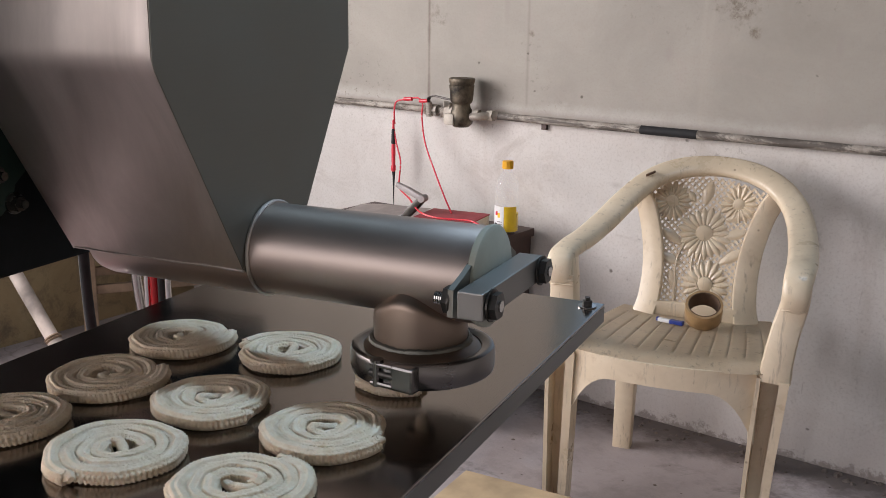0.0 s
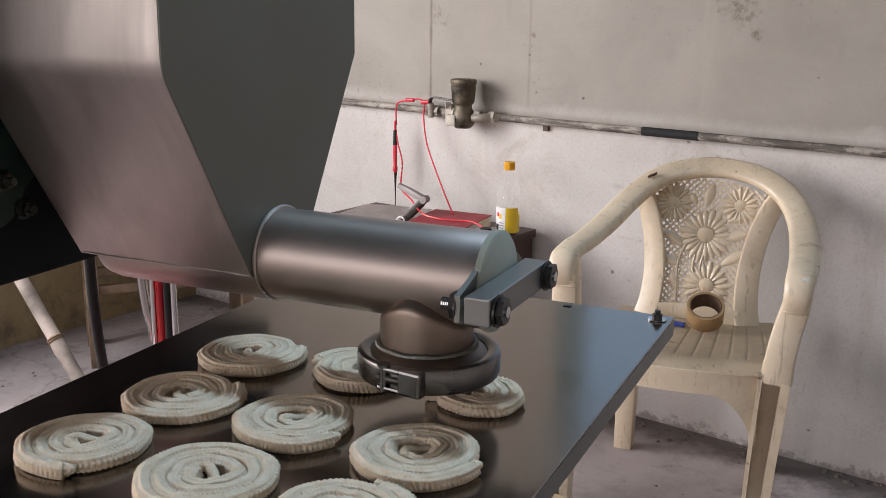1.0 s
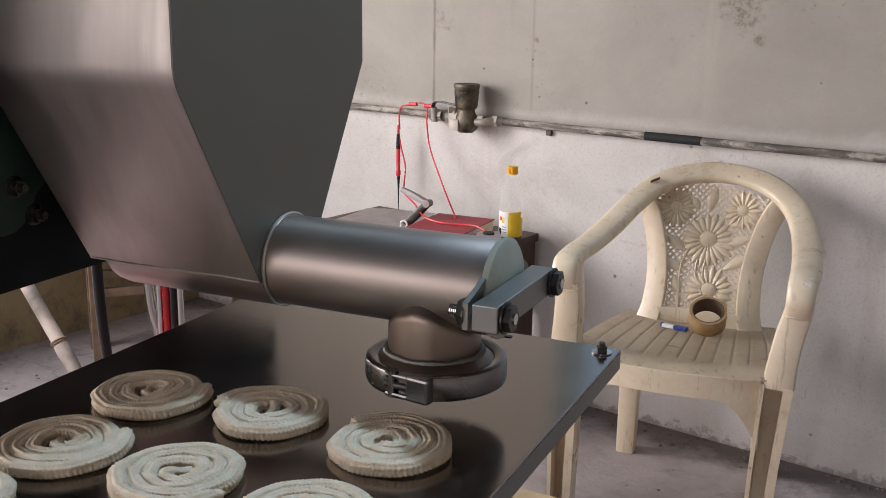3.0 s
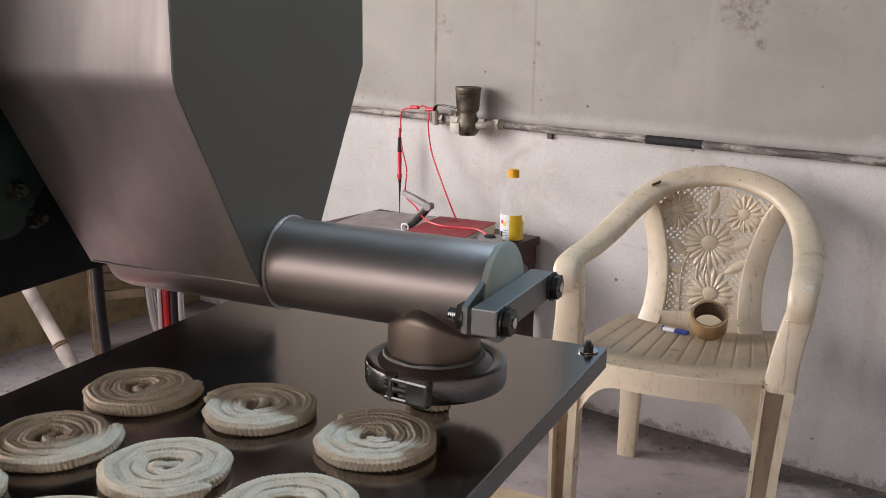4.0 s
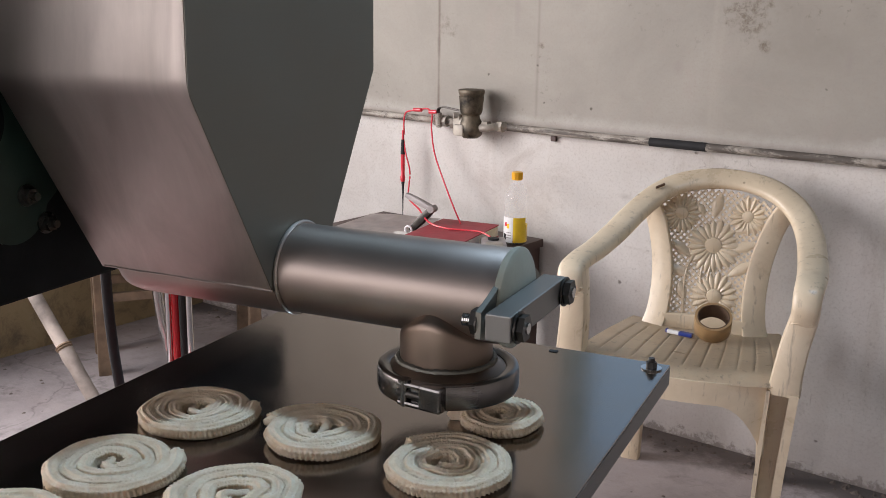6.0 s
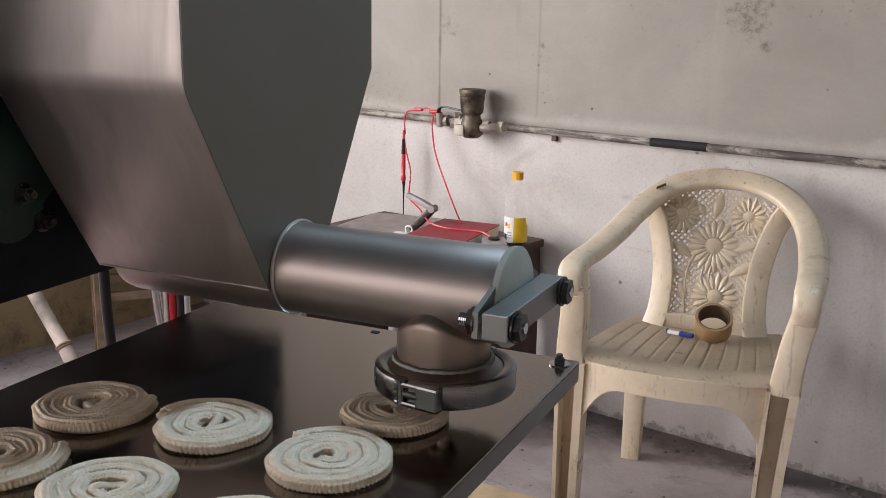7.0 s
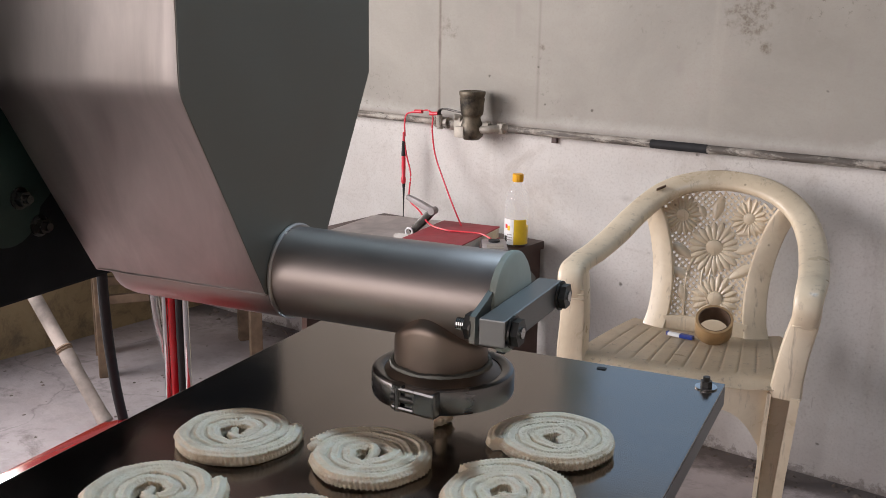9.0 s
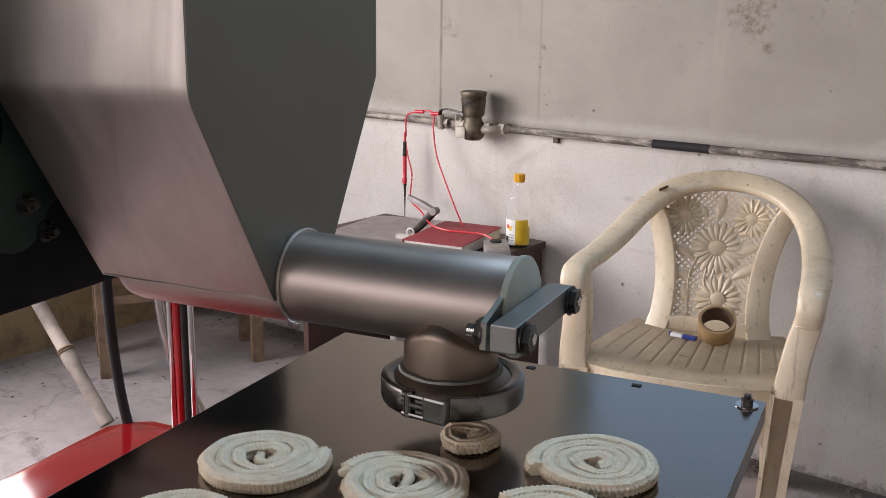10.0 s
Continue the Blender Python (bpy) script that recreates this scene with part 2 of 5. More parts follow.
def dado_material():
    k = Mat("old_yellow_wall")
    n = k.noise(3, 6, 0.65, dist=0.4)
    z = k.axis(2)
    col = k.ramp(n, [(0.3, (0.25, 0.185, 0.10)), (0.55, (0.34, 0.265, 0.15)), (0.75, (0.41, 0.335, 0.21))])
    col = k.mix(k.ramp(k.noise(8, 8, 0.75, dist=0.6), [(0.48, 0.0), (0.66, 0.75)]), col, (0.13, 0.10, 0.07))
    upper = k.ramp(z, [(0.66, 0.0), (0.67, 1.0)])
    col = k.mix(upper, col, k.ramp(n, [(0.3, (0.62, 0.58, 0.52)), (0.7, (0.75, 0.71, 0.66))]))
    k.put(Base_Color=col, Roughness=0.8, Specular_IOR_Level=0.25)
    k.bump(k.noise(9, 6, 0.65), 0.5, 0.006)
    return k.m


def floor_material():
    k = Mat("dusty_concrete")
    n1, n2 = k.noise(1.6, 6, 0.6, dist=0.5), k.noise(12, 7, 0.7)
    col = k.ramp(n1, [(0.3, (0.25, 0.215, 0.21)), (0.55, (0.36, 0.318, 0.314)), (0.75, (0.43, 0.385, 0.382))])
    col = k.mix(k.ramp(n2, [(0.48, 0.0), (0.72, 0.6)]), col, (0.20, 0.175, 0.165))
    cracks = k.ramp(k.math("ADD", k.voronoi(0.9, "DISTANCE_TO_EDGE", vec=k.warped(0.5, 3.0)), k.math("MULTIPLY", k.noise(16, 6, 0.7), 0.03)), [(0.0135, 1.0), (0.021, 0.0)])
    col = k.mix(k.math("MULTIPLY", cracks, 0.45), col, (0.07, 0.06, 0.055))
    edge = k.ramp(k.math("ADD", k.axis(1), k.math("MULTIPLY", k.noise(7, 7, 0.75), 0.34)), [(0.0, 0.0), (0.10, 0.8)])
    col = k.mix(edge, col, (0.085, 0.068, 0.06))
    stains = k.ramp(k.noise(3.4, 7, 0.75, dist=1.0), [(0.56, 0.0), (0.68, 0.7)])
    col = k.mix(stains, col, (0.12, 0.10, 0.09))
    bits = k.ramp(k.voronoi(17), [(0.03, 0.8), (0.07, 0.0)])
    col = k.mix(bits, col, (0.12, 0.09, 0.07))
    k.put(Base_Color=col, Roughness=0.7, Specular_IOR_Level=0.3)
    k.bump(k.math("ADD", k.noise(8, 6, 0.6), k.math("MULTIPLY", k.noise(90, 4), 0.3)), 0.5, 0.006)
    return k.m


def steel_material(name, colour, rough, stretch=(1, 1, 60), tint=None, wave=0.0):
    k = Mat(name)
    grain = k.noise(14, 4, 0.6, vec=k.mapped(stretch))
    blot = k.noise(9, 5, 0.6, dist=0.5)
    col = k.ramp(blot, [(0.3, tuple(c * 0.86 for c in colour)), (0.7, colour)])
    if tint:
        col = k.mix(k.ramp(k.noise(4.5, 4), [(0.4, 0.0), (0.7, 0.5)]), col, tint)
    r = k.math("ADD", k.ramp(blot, [(0.3, rough - 0.05), (0.7, rough + 0.07)]), k.math("MULTIPLY", grain, 0.06))
    k.put(Base_Color=col, Metallic=1.0, Roughness=r)
    k.bump(grain, 0.06, 0.0005)
    if wave:
        # a sheet that is not quite flat, with rubbed streaks
        streak = k.noise(7, 6, 0.7, vec=k.mapped((1.6, 1.0, 0.35), (0, 0.5, 0)), dist=0.7)
        k.put(Roughness=k.ramp(streak, [(0.32, rough - 0.12), (0.68, rough + 0.14)]))
        k.put(Base_Color=k.mix(k.ramp(streak, [(0.40, 0.0), (0.66, 0.5)]), col, tuple(c * 0.66 for c in colour)))
        k.bump(k.noise(5, 3, 0.5), 0.5, wave)
    return k.m


def dough_material():
    k = Mat("rice_flour_dough")
    n = k.noise(90, 5, 0.6)
    col = k.ramp(n, [(0.3, (0.70, 0.54, 0.37)), (0.6, (0.80, 0.665, 0.50)), (0.8, (0.85, 0.74, 0.59))])
    k.put(Base_Color=col, Roughness=0.62, Subsurface_Weight=0.12, Subsurface_Scale=0.004, Specular_IOR_Level=0.35)
    k.b.inputs["Subsurface Radius"].default_value = (1.0, 0.7, 0.45)
    k.bump(k.math("ADD", k.noise(260, 5), k.noise(700, 3)), 0.8, 0.0014)
    return k.m


def chair_material():
    k = Mat("aged_cream_plastic")
    n = k.noise(5, 6, 0.65, dist=0.4)
    col = k.ramp(n, [(0.3, (0.55, 0.445, 0.31)), (0.6, (0.69, 0.58, 0.425)), (0.8, (0.75, 0.655, 0.51))])
    grime = k.ramp(k.noise(24, 6, 0.7), [(0.57, 0.0), (0.76, 0.5)])
    col = k.mix(grime, col, (0.38, 0.27, 0.16))
    dots = k.ramp(k.voronoi(13), [(0.03, 0.7), (0.06, 0.0)])
    col = k.mix(dots, col, (0.20, 0.15, 0.10))
    scuff = k.ramp(k.noise(10, 5, 0.7, vec=k.mapped((6, 6, 0.8))), [(0.58, 0.0), (0.70, 0.6)])
    col = k.mix(scuff, col, (0.24, 0.19, 0.14))
    k.put(Base_Color=col, Roughness=k.ramp(n, [(0.3, 0.24), (0.7, 0.40)]), Specular_IOR_Level=0.5)
    k.bump(k.noise(60, 5), 0.12, 0.001)
    return k.m


def pipe_material():
    k = Mat("weathered_painted_pipe")
    col = k.ramp(k.noise(16, 6, 0.7), [(0.35, (0.20, 0.17, 0.14)), (0.55, (0.36, 0.325, 0.28)), (0.72, (0.46, 0.43, 0.38))])
    flaked = k.ramp(k.noise(11, 7, 0.75, vec=k.mapped((0.35, 1.6, 1.6)), dist=0.8), [(0.50, 0.0), (0.58, 0.9)])
    col = k.mix(flaked, col, (0.075, 0.062, 0.052))
    k.put(Base_Color=col, Roughness=0.65, Metallic=0.05)
    k.bump(k.noise(70, 5), 0.6, 0.002)
    return k.m


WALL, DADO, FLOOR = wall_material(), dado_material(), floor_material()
STEEL = steel_material("brushed_stainless_steel", (0.60, 0.54, 0.50), 0.42, (1, 1, 1), (0.44, 0.395, 0.37), 0.012)
# hopper end faces away from the light; that shade is put into the colour
SHADED_STEEL = steel_material("shade_darkened_steel_sheet", (0.235, 0.228, 0.20), 0.55)
STEEL_H = steel_material("rolled_stainless_tube", (0.45, 0.372, 0.33), 0.38, (60, 1, 60), (0.31, 0.265, 0.24))
# spout steel, darker and warmer than the barrel
SPOUT_STEEL = steel_material("warm_dark_spout_steel", (0.29, 0.225, 0.18), 0.36, (60, 60, 1), (0.15, 0.12, 0.10))
STEEL_TRAY = steel_material("dull_steel_plate", (0.32, 0.285, 0.26), 0.13, (1, 30, 1), (0.25, 0.23, 0.215))
STEEL_BRIGHT = steel_material("polished_steel", (0.55, 0.53, 0.51), 0.16)
CLAMP_STEEL = steel_material("dark_polished_clamp_steel", (0.20, 0.19, 0.185), 0.22)
BAR = steel_material("grey_square_bar_steel", (0.25, 0.243, 0.232), 0.42)
CHROME = plain("chrome", (0.75, 0.74, 0.73), 0.08, 1.0, 0.05, 20, 0)
DARK_STEEL = plain("blackened_bolt_steel", (0.06, 0.055, 0.05), 0.38, 0.8, 0.3, 60)
BLACK = plain("black_painted_housing", (0.012, 0.013, 0.014), 0.5, 0.0, 0.4, 15)
BLACK.node_tree.nodes["Principled BSDF"].inputs["Specular IOR Level"].default_value = 0.12
OILED_STEEL = plain("oily_dark_bolt_steel", (0.16, 0.155, 0.15), 0.3, 1.0, 0.4, 60)
GREEN = plain("dark_green_hammered_paint", (0.018, 0.035, 0.028), 0.35, 0.0, 0.3, 25)
NYLON = plain("greenish_white_nylon", (0.30, 0.315, 0.265), 0.45, 0.0, 0.08, 40)
DOUGH, CREAM = dough_material(), chair_material()
# unseen ceiling, coloured dark blue to tint reflections in barrel and tray
ROOFING = plain("dark_blue_unseen_roofing", (0.075, 0.105, 0.125), 0.8, 0.0, 0.25, 4)
RUBBER = plain("black_rubber_cable", (0.012, 0.012, 0.013), 0.8, 0.0, 0.2, 60)
RED_WIRE = plain("red_pvc_wire", (0.62, 0.03, 0.05), 0.35, 0.0, 0.1, 60)
RED_PAINT = plain("glossy_red_paint", (0.38, 0.010, 0.015), 0.10, 0.0, 0.15, 8, 0.02)
WOOD = plain("raw_grey_timber", (0.20, 0.135, 0.085), 0.75, 0.0, 0.35, 18, 0.4)
DARK_WOOD = plain("dark_brown_laminate", (0.060, 0.030, 0.022), 0.45, 0.0, 0.3, 14)
PIPE = pipe_material()
BRASS = plain("tarnished_brass_cap", (0.115, 0.094, 0.066), 0.5, 0.4, 0.85, 26, 0.6)
CARD = plain("cardboard_core", (0.11, 0.065, 0.04), 0.8, 0.0, 0.2, 40)
PALE_METAL = plain("dusty_cast_metal", (0.37, 0.335, 0.285), 0.6, 0.3, 0.3, 30, 0.4)

# ---------------------------------------------------------------- the room
# the room's own axes: x along the back wall, y into that wall, z up
ROOM = pose(0.959, 2.631, 0, 0, 0, -37)
HIGH, S0, S1, DEEP = 2.9, -2.5, 3.0, -6.4


def structure(name, boxes, material, label, category, parent_m=ROOM):
    bm = bmesh.new()
    for lo, hi in boxes:
        box(bm, [(a + b) / 2 for a, b in zip(lo, hi)], [b - a for a, b in zip(lo, hi)])
    ob = part(name, bm, material)
    ob.matrix_world = parent_m
    return tagged(ob, label, category, kind="structure")


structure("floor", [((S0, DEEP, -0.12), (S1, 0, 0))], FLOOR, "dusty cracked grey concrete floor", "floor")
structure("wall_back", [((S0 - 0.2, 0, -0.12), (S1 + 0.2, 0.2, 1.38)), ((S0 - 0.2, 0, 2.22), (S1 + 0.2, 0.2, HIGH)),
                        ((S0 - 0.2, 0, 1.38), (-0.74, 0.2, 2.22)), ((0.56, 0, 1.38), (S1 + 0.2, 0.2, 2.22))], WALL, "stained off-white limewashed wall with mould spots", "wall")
# both openings are unseen, cut to admit the added left and side lamps
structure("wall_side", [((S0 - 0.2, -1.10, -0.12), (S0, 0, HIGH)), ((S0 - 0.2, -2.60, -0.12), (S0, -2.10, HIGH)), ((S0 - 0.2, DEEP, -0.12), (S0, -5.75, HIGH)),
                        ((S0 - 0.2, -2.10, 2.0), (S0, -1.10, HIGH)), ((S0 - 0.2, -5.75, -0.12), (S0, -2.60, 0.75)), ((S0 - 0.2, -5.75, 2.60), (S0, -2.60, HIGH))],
          DADO, "worn yellow wall with two assumed openings added for light", "wall")
structure("wall_far", [((S1, DEEP, -0.12), (S1 + 0.2, 0, HIGH))], WALL, "plain limewashed wall", "wall")
structure("wall_front", [((S0 - 0.2, DEEP - 0.2, -0.12), (S1 + 0.2, DEEP, 0.84)), ((S0 - 0.2, DEEP - 0.2, 2.46), (S1 + 0.2, DEEP, HIGH)), ((S0 - 0.2, DEEP - 0.2, 0.84), (-2.38, DEEP, 2.46)),
                         ((2.40, DEEP - 0.2, 0.84), (S1 + 0.2, DEEP, 2.46))], WALL, "plain limewashed wall with a wide shop opening", "wall")
# the roof light's opening lies over the machine
SKY_ROOM = ROOM.inverted() @ SKY_AT
KX0, KX1, KY0, KY1 = SKY_ROOM.x - 0.28, SKY_ROOM.x + 0.28, SKY_ROOM.y - 0.28, SKY_ROOM.y + 0.28
structure("ceiling", [((S0 - 0.2, DEEP - 0.2, HIGH), (KX0, 0.2, HIGH + 0.15)), ((KX1, DEEP - 0.2, HIGH), (S1 + 0.2, 0.2, HIGH + 0.15)),
                      ((KX0, DEEP - 0.2, HIGH), (KX1, KY0, HIGH + 0.15)), ((KX0, KY1, HIGH), (KX1, 0.2, HIGH + 0.15))],
          ROOFING, "unseen dark blue-grey ceiling with a roof light opening", "ceiling")

# ---------------------------------------------------------------- the extruding machine
# its own axes: x along the barrel towards the free end, y away from the viewer, origin on the floor under the nozzle
MACHINE = pose(0.007, 0.779, 0, 0, 0, -24.5)
AX, RB = 1.028, 0.0385          # the barrel's height and radius
PX = -0.157                     # the hopper's end plate
NX, NY = -0.010, -0.013         # the nozzle's axis
TRAY_Z = 0.92


def build_machine():
    m = thing("snack_extruder", MACHINE, "stainless steel dough extruder with a hopper and a nozzle", "extruder machine")
    top = 1.46
    # hopper
    bm = bmesh.new()
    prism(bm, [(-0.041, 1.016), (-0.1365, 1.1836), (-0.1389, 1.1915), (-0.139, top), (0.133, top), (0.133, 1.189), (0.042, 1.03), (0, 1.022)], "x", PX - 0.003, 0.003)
    part("hopper_end_plate", bm, SHADED_STEEL, m, "dull grey end plate, coloured darker for its unlit side")
    left = lambda z: -0.340 - (z - 1.024) * 0.03
    # one sheet, bent between its upright front and its slope
    low, fold = Vector((-0.0415, 1.016)), Vector((-0.1395, 1.188))
    d1, d2, bend = (fold - low).normalized(), Vector((0, 1)), 0.010
    p0, p2 = fold - d1 * bend, fold + d2 * bend
    line = [low, low.lerp(p0, 0.5), fold - d1 * 0.03] + [p0.lerp(fold, q).lerp(fold.lerp(p2, q), q) for q in np.linspace(0, 1, 7)] + [fold + d2 * 0.03, Vector((-0.1395, top))]
    bm = bmesh.new()
    rows = [[bm.verts.new((x, p.x, p.y)) for x in (PX - 0.001, PX - 0.008, (PX + left(p.y)) / 2, left(p.y))] for p in line]
    for p, q in zip(rows, rows[1:]):
        for k in range(3):
            bm.faces.new((p[k], p[k + 1], q[k + 1], q[k]))
    bmesh.ops.recalc_face_normals(bm, faces=bm.faces)
    bmesh.ops.solidify(bm, geom=bm.faces[:], thickness=0.003)
    part("hopper_front", bm, STEEL, m, smooth=True)
    bm = bmesh.new()
    sheet(bm, [(PX - 0.001, 0.0425, 1.03), (PX - 0.001, 0.1335, 1.189), (left(1.189), 0.1335, 1.189), (left(1.03), 0.0425, 1.03)], 0.003)
    sheet(bm, [(PX - 0.001, 0.1335, 1.189), (PX - 0.001, 0.1335, top), (left(top), 0.1335, top), (left(1.189), 0.1335, 1.189)], 0.003)
    part("hopper_back", bm, STEEL, m)
    bm = bmesh.new()
    prof = [(-0.041, 1.016), (-0.1395, 1.188), (-0.1395, top), (0.1335, top), (0.1335, 1.189), (0.042, 1.03)]
    vs = [bm.verts.new((left(z), y, z)) for y, z in prof]
    bm.faces.new(vs)
    part("hopper_left_plate", bm, STEEL, m)
    # trough under the hopper, rounded at its closed end
    bm = bmesh.new()
    rings = []
    for x, r in ((-0.341, 0.012), (-0.3395, 0.022), (-0.335, 0.032), (-0.326, 0.0385), (-0.316, 0.0405), (PX, 0.0405)):
        ring = []
        for i in range(17):
            a = math.pi * (1.0 + i / 16)
            ring.append(bm.verts.new((x, r * math.cos(a) * 1.02, AX + r * math.sin(a))))
        rings.append(ring)
    for p, q in zip(rings, rings[1:]):
        for i in range(16):
            bm.faces.new((p[i], p[i + 1], q[i + 1], q[i]))
    bm.faces.new(rings[0])
    part("trough", bm, STEEL_H, m, smooth=True)
    bm = bmesh.new()
    sweep(bm, [Vector((x, -0.0422 + 0.0003 * math.sin(x * 260), 1.0172 + 0.0003 * math.sin(x * 90))) for x in np.linspace(-0.337, PX, 60)], round_profile(0.0011, 6))
    part("weld_seam", bm, STEEL, m)
    # barrel
    bm = bmesh.new()
    lathe(bm, [(RB - 0.003, PX), (RB, PX), (RB, 0.038), (RB - 0.0006, 0.0395), (RB - 0.003, 0.0395)], (0, 0, AX), (1, 0, 0), 64)
    part("barrel", bm, STEEL_H, m, smooth=True)
    bm = bmesh.new()
    ring = []
    for i in range(49):
        a = 2 * math.pi * i / 48
        ring.append(Vector((PX + 0.0015, (RB + 0.0012) * math.cos(a), AX + (RB + 0.0012) * math.sin(a))))
    sweep(bm, ring, round_profile(0.0017, 7), up=(1, 0, 0), cap=False)
    part("weld_ring", bm, STEEL, m, smooth=True)
    # end plug and the yoke that holds it
    bm = bmesh.new()
    lathe(bm, [(0, 0.038), (RB + 0.0005, 0.038), (RB + 0.0015, 0.0395), (RB + 0.0015, 0.0435), (RB - 0.001, 0.0455), (0, 0.0455)], (0, 0, AX), (1, 0, 0), 48)
    part("end_plug", bm, NYLON, m, "greenish white nylon end plug", smooth=True)
    bm = bmesh.new()
    box(bm, (0.0562, -0.010, AX - 0.003), (0.0200, 0.126, 0.0205), bevel=0.0012)
    yoke = part("clamp_bar", bm, BAR, m, "grey square steel clamp bar")
    for y in (-0.059, 0.047):
        bm = bmesh.new()
        cyl(bm, (0.023, y, AX - 0.004), (0.075, y, AX - 0.004), 0.0042, seg=12)
        for k in range(8):
            x = 0.0235 + k * 0.0016
            lathe(bm, [(0.0042, x - 0.0006), (0.0050, x), (0.0042, x + 0.0006)], (0, y, AX - 0.004), (1, 0, 0), 12)
        part("threaded_stud", bm, STEEL_BRIGHT, m)
        for x0, x1 in ((0.0685, 0.0735), (0.0315, 0.0365)):
            bm = bmesh.new()
            cyl(bm, (x0, y, AX - 0.004), (x1, y, AX - 0.004), 0.0105, seg=6)
            w0 = x0 - 0.0018 if x0 > 0.05 else x1
            lathe(bm, [(0, w0), (0.0122, w0), (0.0122, w0 + 0.0016), (0, w0 + 0.0016)], (0, y, AX - 0.004), (1, 0, 0), 20)
            part("hex_nut", bm, DARK_STEEL, m)
        bm = bmesh.new()
        sgn = -1 if y < 0 else 1
        prism(bm, [(sgn * 0.030, AX + 0.019), (sgn * 0.046, AX + 0.013), (y + sgn * 0.010, AX + 0.006), (y + sgn * 0.011, AX - 0.014),
                   (sgn * 0.046, AX - 0.022), (sgn * 0.030, AX - 0.025)][:: sgn], "x", 0.0372, 0.0045)
        part("lug_plate", bm, SHADED_STEEL, m)
    # the short spout under the barrel
    # a tube cut to sit on the barrel's round underside
    bm = bmesh.new()
    tx, ty, tr, seg = NX - 0.004, -0.006, 0.0378, 72
    rows = []
    for i in range(seg):
        a = 2 * math.pi * i / seg
        c, q = math.cos(a), math.sin(a)
        y = ty + tr * q
        seat = AX - math.sqrt(max(0.0, RB * RB - (0.74 * y) ** 2))
        rim = [(NX + r * c, NY + r * q, z) for r, z in ((0.012, 0.943), (0.012, 0.949), (0.048, 0.952), (0.048, 0.968), (0.0445, 0.9695))]
        neck = [(tx + tr * c, y, max(z, 0.9705)) for z in (0.972, 0.972 + 0.5 * (seat - 0.972), seat - 0.003)]
        neck += [(tx + tr * f * c, ty + tr * f * q, seat + dz) for f, dz in ((0.985, 0.0005), (0.93, 0.004), (0.6, 0.014))]
        rows.append([bm.verts.new(p) for p in rim + neck])
    for i in range(seg):
        p, q = rows[i], rows[(i + 1) % seg]
        for k in range(len(p) - 1):
            bm.faces.new((p[k], q[k], q[k + 1], p[k + 1]))
    part("spout", bm, SPOUT_STEEL, m, smooth=True)
    bm = bmesh.new()
    path = [Vector((tx + 0.0388 * math.cos(a), ty + 0.0388 * math.sin(a), 0.9712 + 0.0004 * math.sin(9 * a))) for a in np.linspace(0, 2 * math.pi, 97)]
    sweep(bm, path, lambda s: [((0.0030 + 0.0005 * math.sin(s * 210)) * math.cos(b), (0.0030 + 0.0005 * math.sin(s * 210)) * math.sin(b)) for b in np.linspace(0, 5.5, 8)], cap=False)
    part("weld_ring", bm, SHADED_STEEL, m, smooth=True)
    # the two-piece clamp round the spout's rim
    ring = [(0.0470, 0.951), (0.054, 0.950), (0.0564, 0.9512), (0.0572, 0.954), (0.0572, 0.967), (0.0564, 0.9698), (0.054, 0.971), (0.051, 0.9705), (0.0470, 0.969)]
    CX, CY = NX + 0.0009, NY + 0.0004
    gap0 = math.radians(262)
    for a0, a1 in ((gap0 + 0.05, gap0 + math.pi - 0.04), (gap0 + math.pi + 0.04, gap0 + 2 * math.pi - 0.05)):
        bm = bmesh.new()
        rs = []
        for a in np.linspace(a0, a1, 33):
            rs.append([bm.verts.new((CX + r * math.cos(a), CY + r * math.sin(a), z)) for r, z in ring])
        for p, q in zip(rs, rs[1:]):
            for i in range(len(ring)):
                j = (i + 1) % len(ring)
                bm.faces.new((p[i], p[j], q[j], q[i]))
        bm.faces.new(rs[0][::-1])
        bm.faces.new(rs[-1])
        part("clamp_half", bm, CLAMP_STEEL, m, smooth=True)
    # fork, swing bolt and nut of the clamp
    c, s = math.cos(gap0), math.sin(gap0)
    turn = Matrix.Translation((CX + 0.0545 * c, CY + 0.0545 * s, 0.9605)) @ Matrix.Rotation(gap0, 4, "Z")
    for dz in (-0.0075, 0.0078):
        bm = bmesh.new()
        box(bm, (-0.0010, 0.001, dz), (0.011, 0.021, 0.0042), turn, 0.0018)
        part("clamp_fork", bm, CLAMP_STEEL, m)
    bm = bmesh.new()
    cyl(bm, turn @ Vector((0.0015, -0.004, -0.0098)), turn @ Vector((0.0015, -0.004, 0.0108)), 0.0034, seg=14)
    cyl(bm, turn @ Vector((0.0015, -0.004, 0.0095)), turn @ Vector((0.0015, -0.004, 0.0116)), 0.0052, seg=14)
    part("hinge_pin", bm, CLAMP_STEEL, m, smooth=True)
    bm = bmesh.new()
    cyl(bm, turn @ Vector((0.0005, -0.010, 0)), turn @ Vector((0.0005, 0.016, 0)), 0.0036, seg=12)
    part("swing_bolt", bm, DARK_STEEL, m, smooth=True)
    bm = bmesh.new()
    box(bm, (-0.0012, 0.0195, 0), (0.0105, 0.020, 0.0198), turn, 0.0022)
    part("clamp_lug", bm, CLAMP_STEEL, m)
    # drive housing behind the hopper
    bm = bmesh.new()
    box(bm, (-0.590, 0.00, 1.1975), (0.43, 0.60, 0.405), bevel=0.003)
    part("drive_housing", bm, BLACK, m, "black painted drive housing")
    bm = bmesh.new()
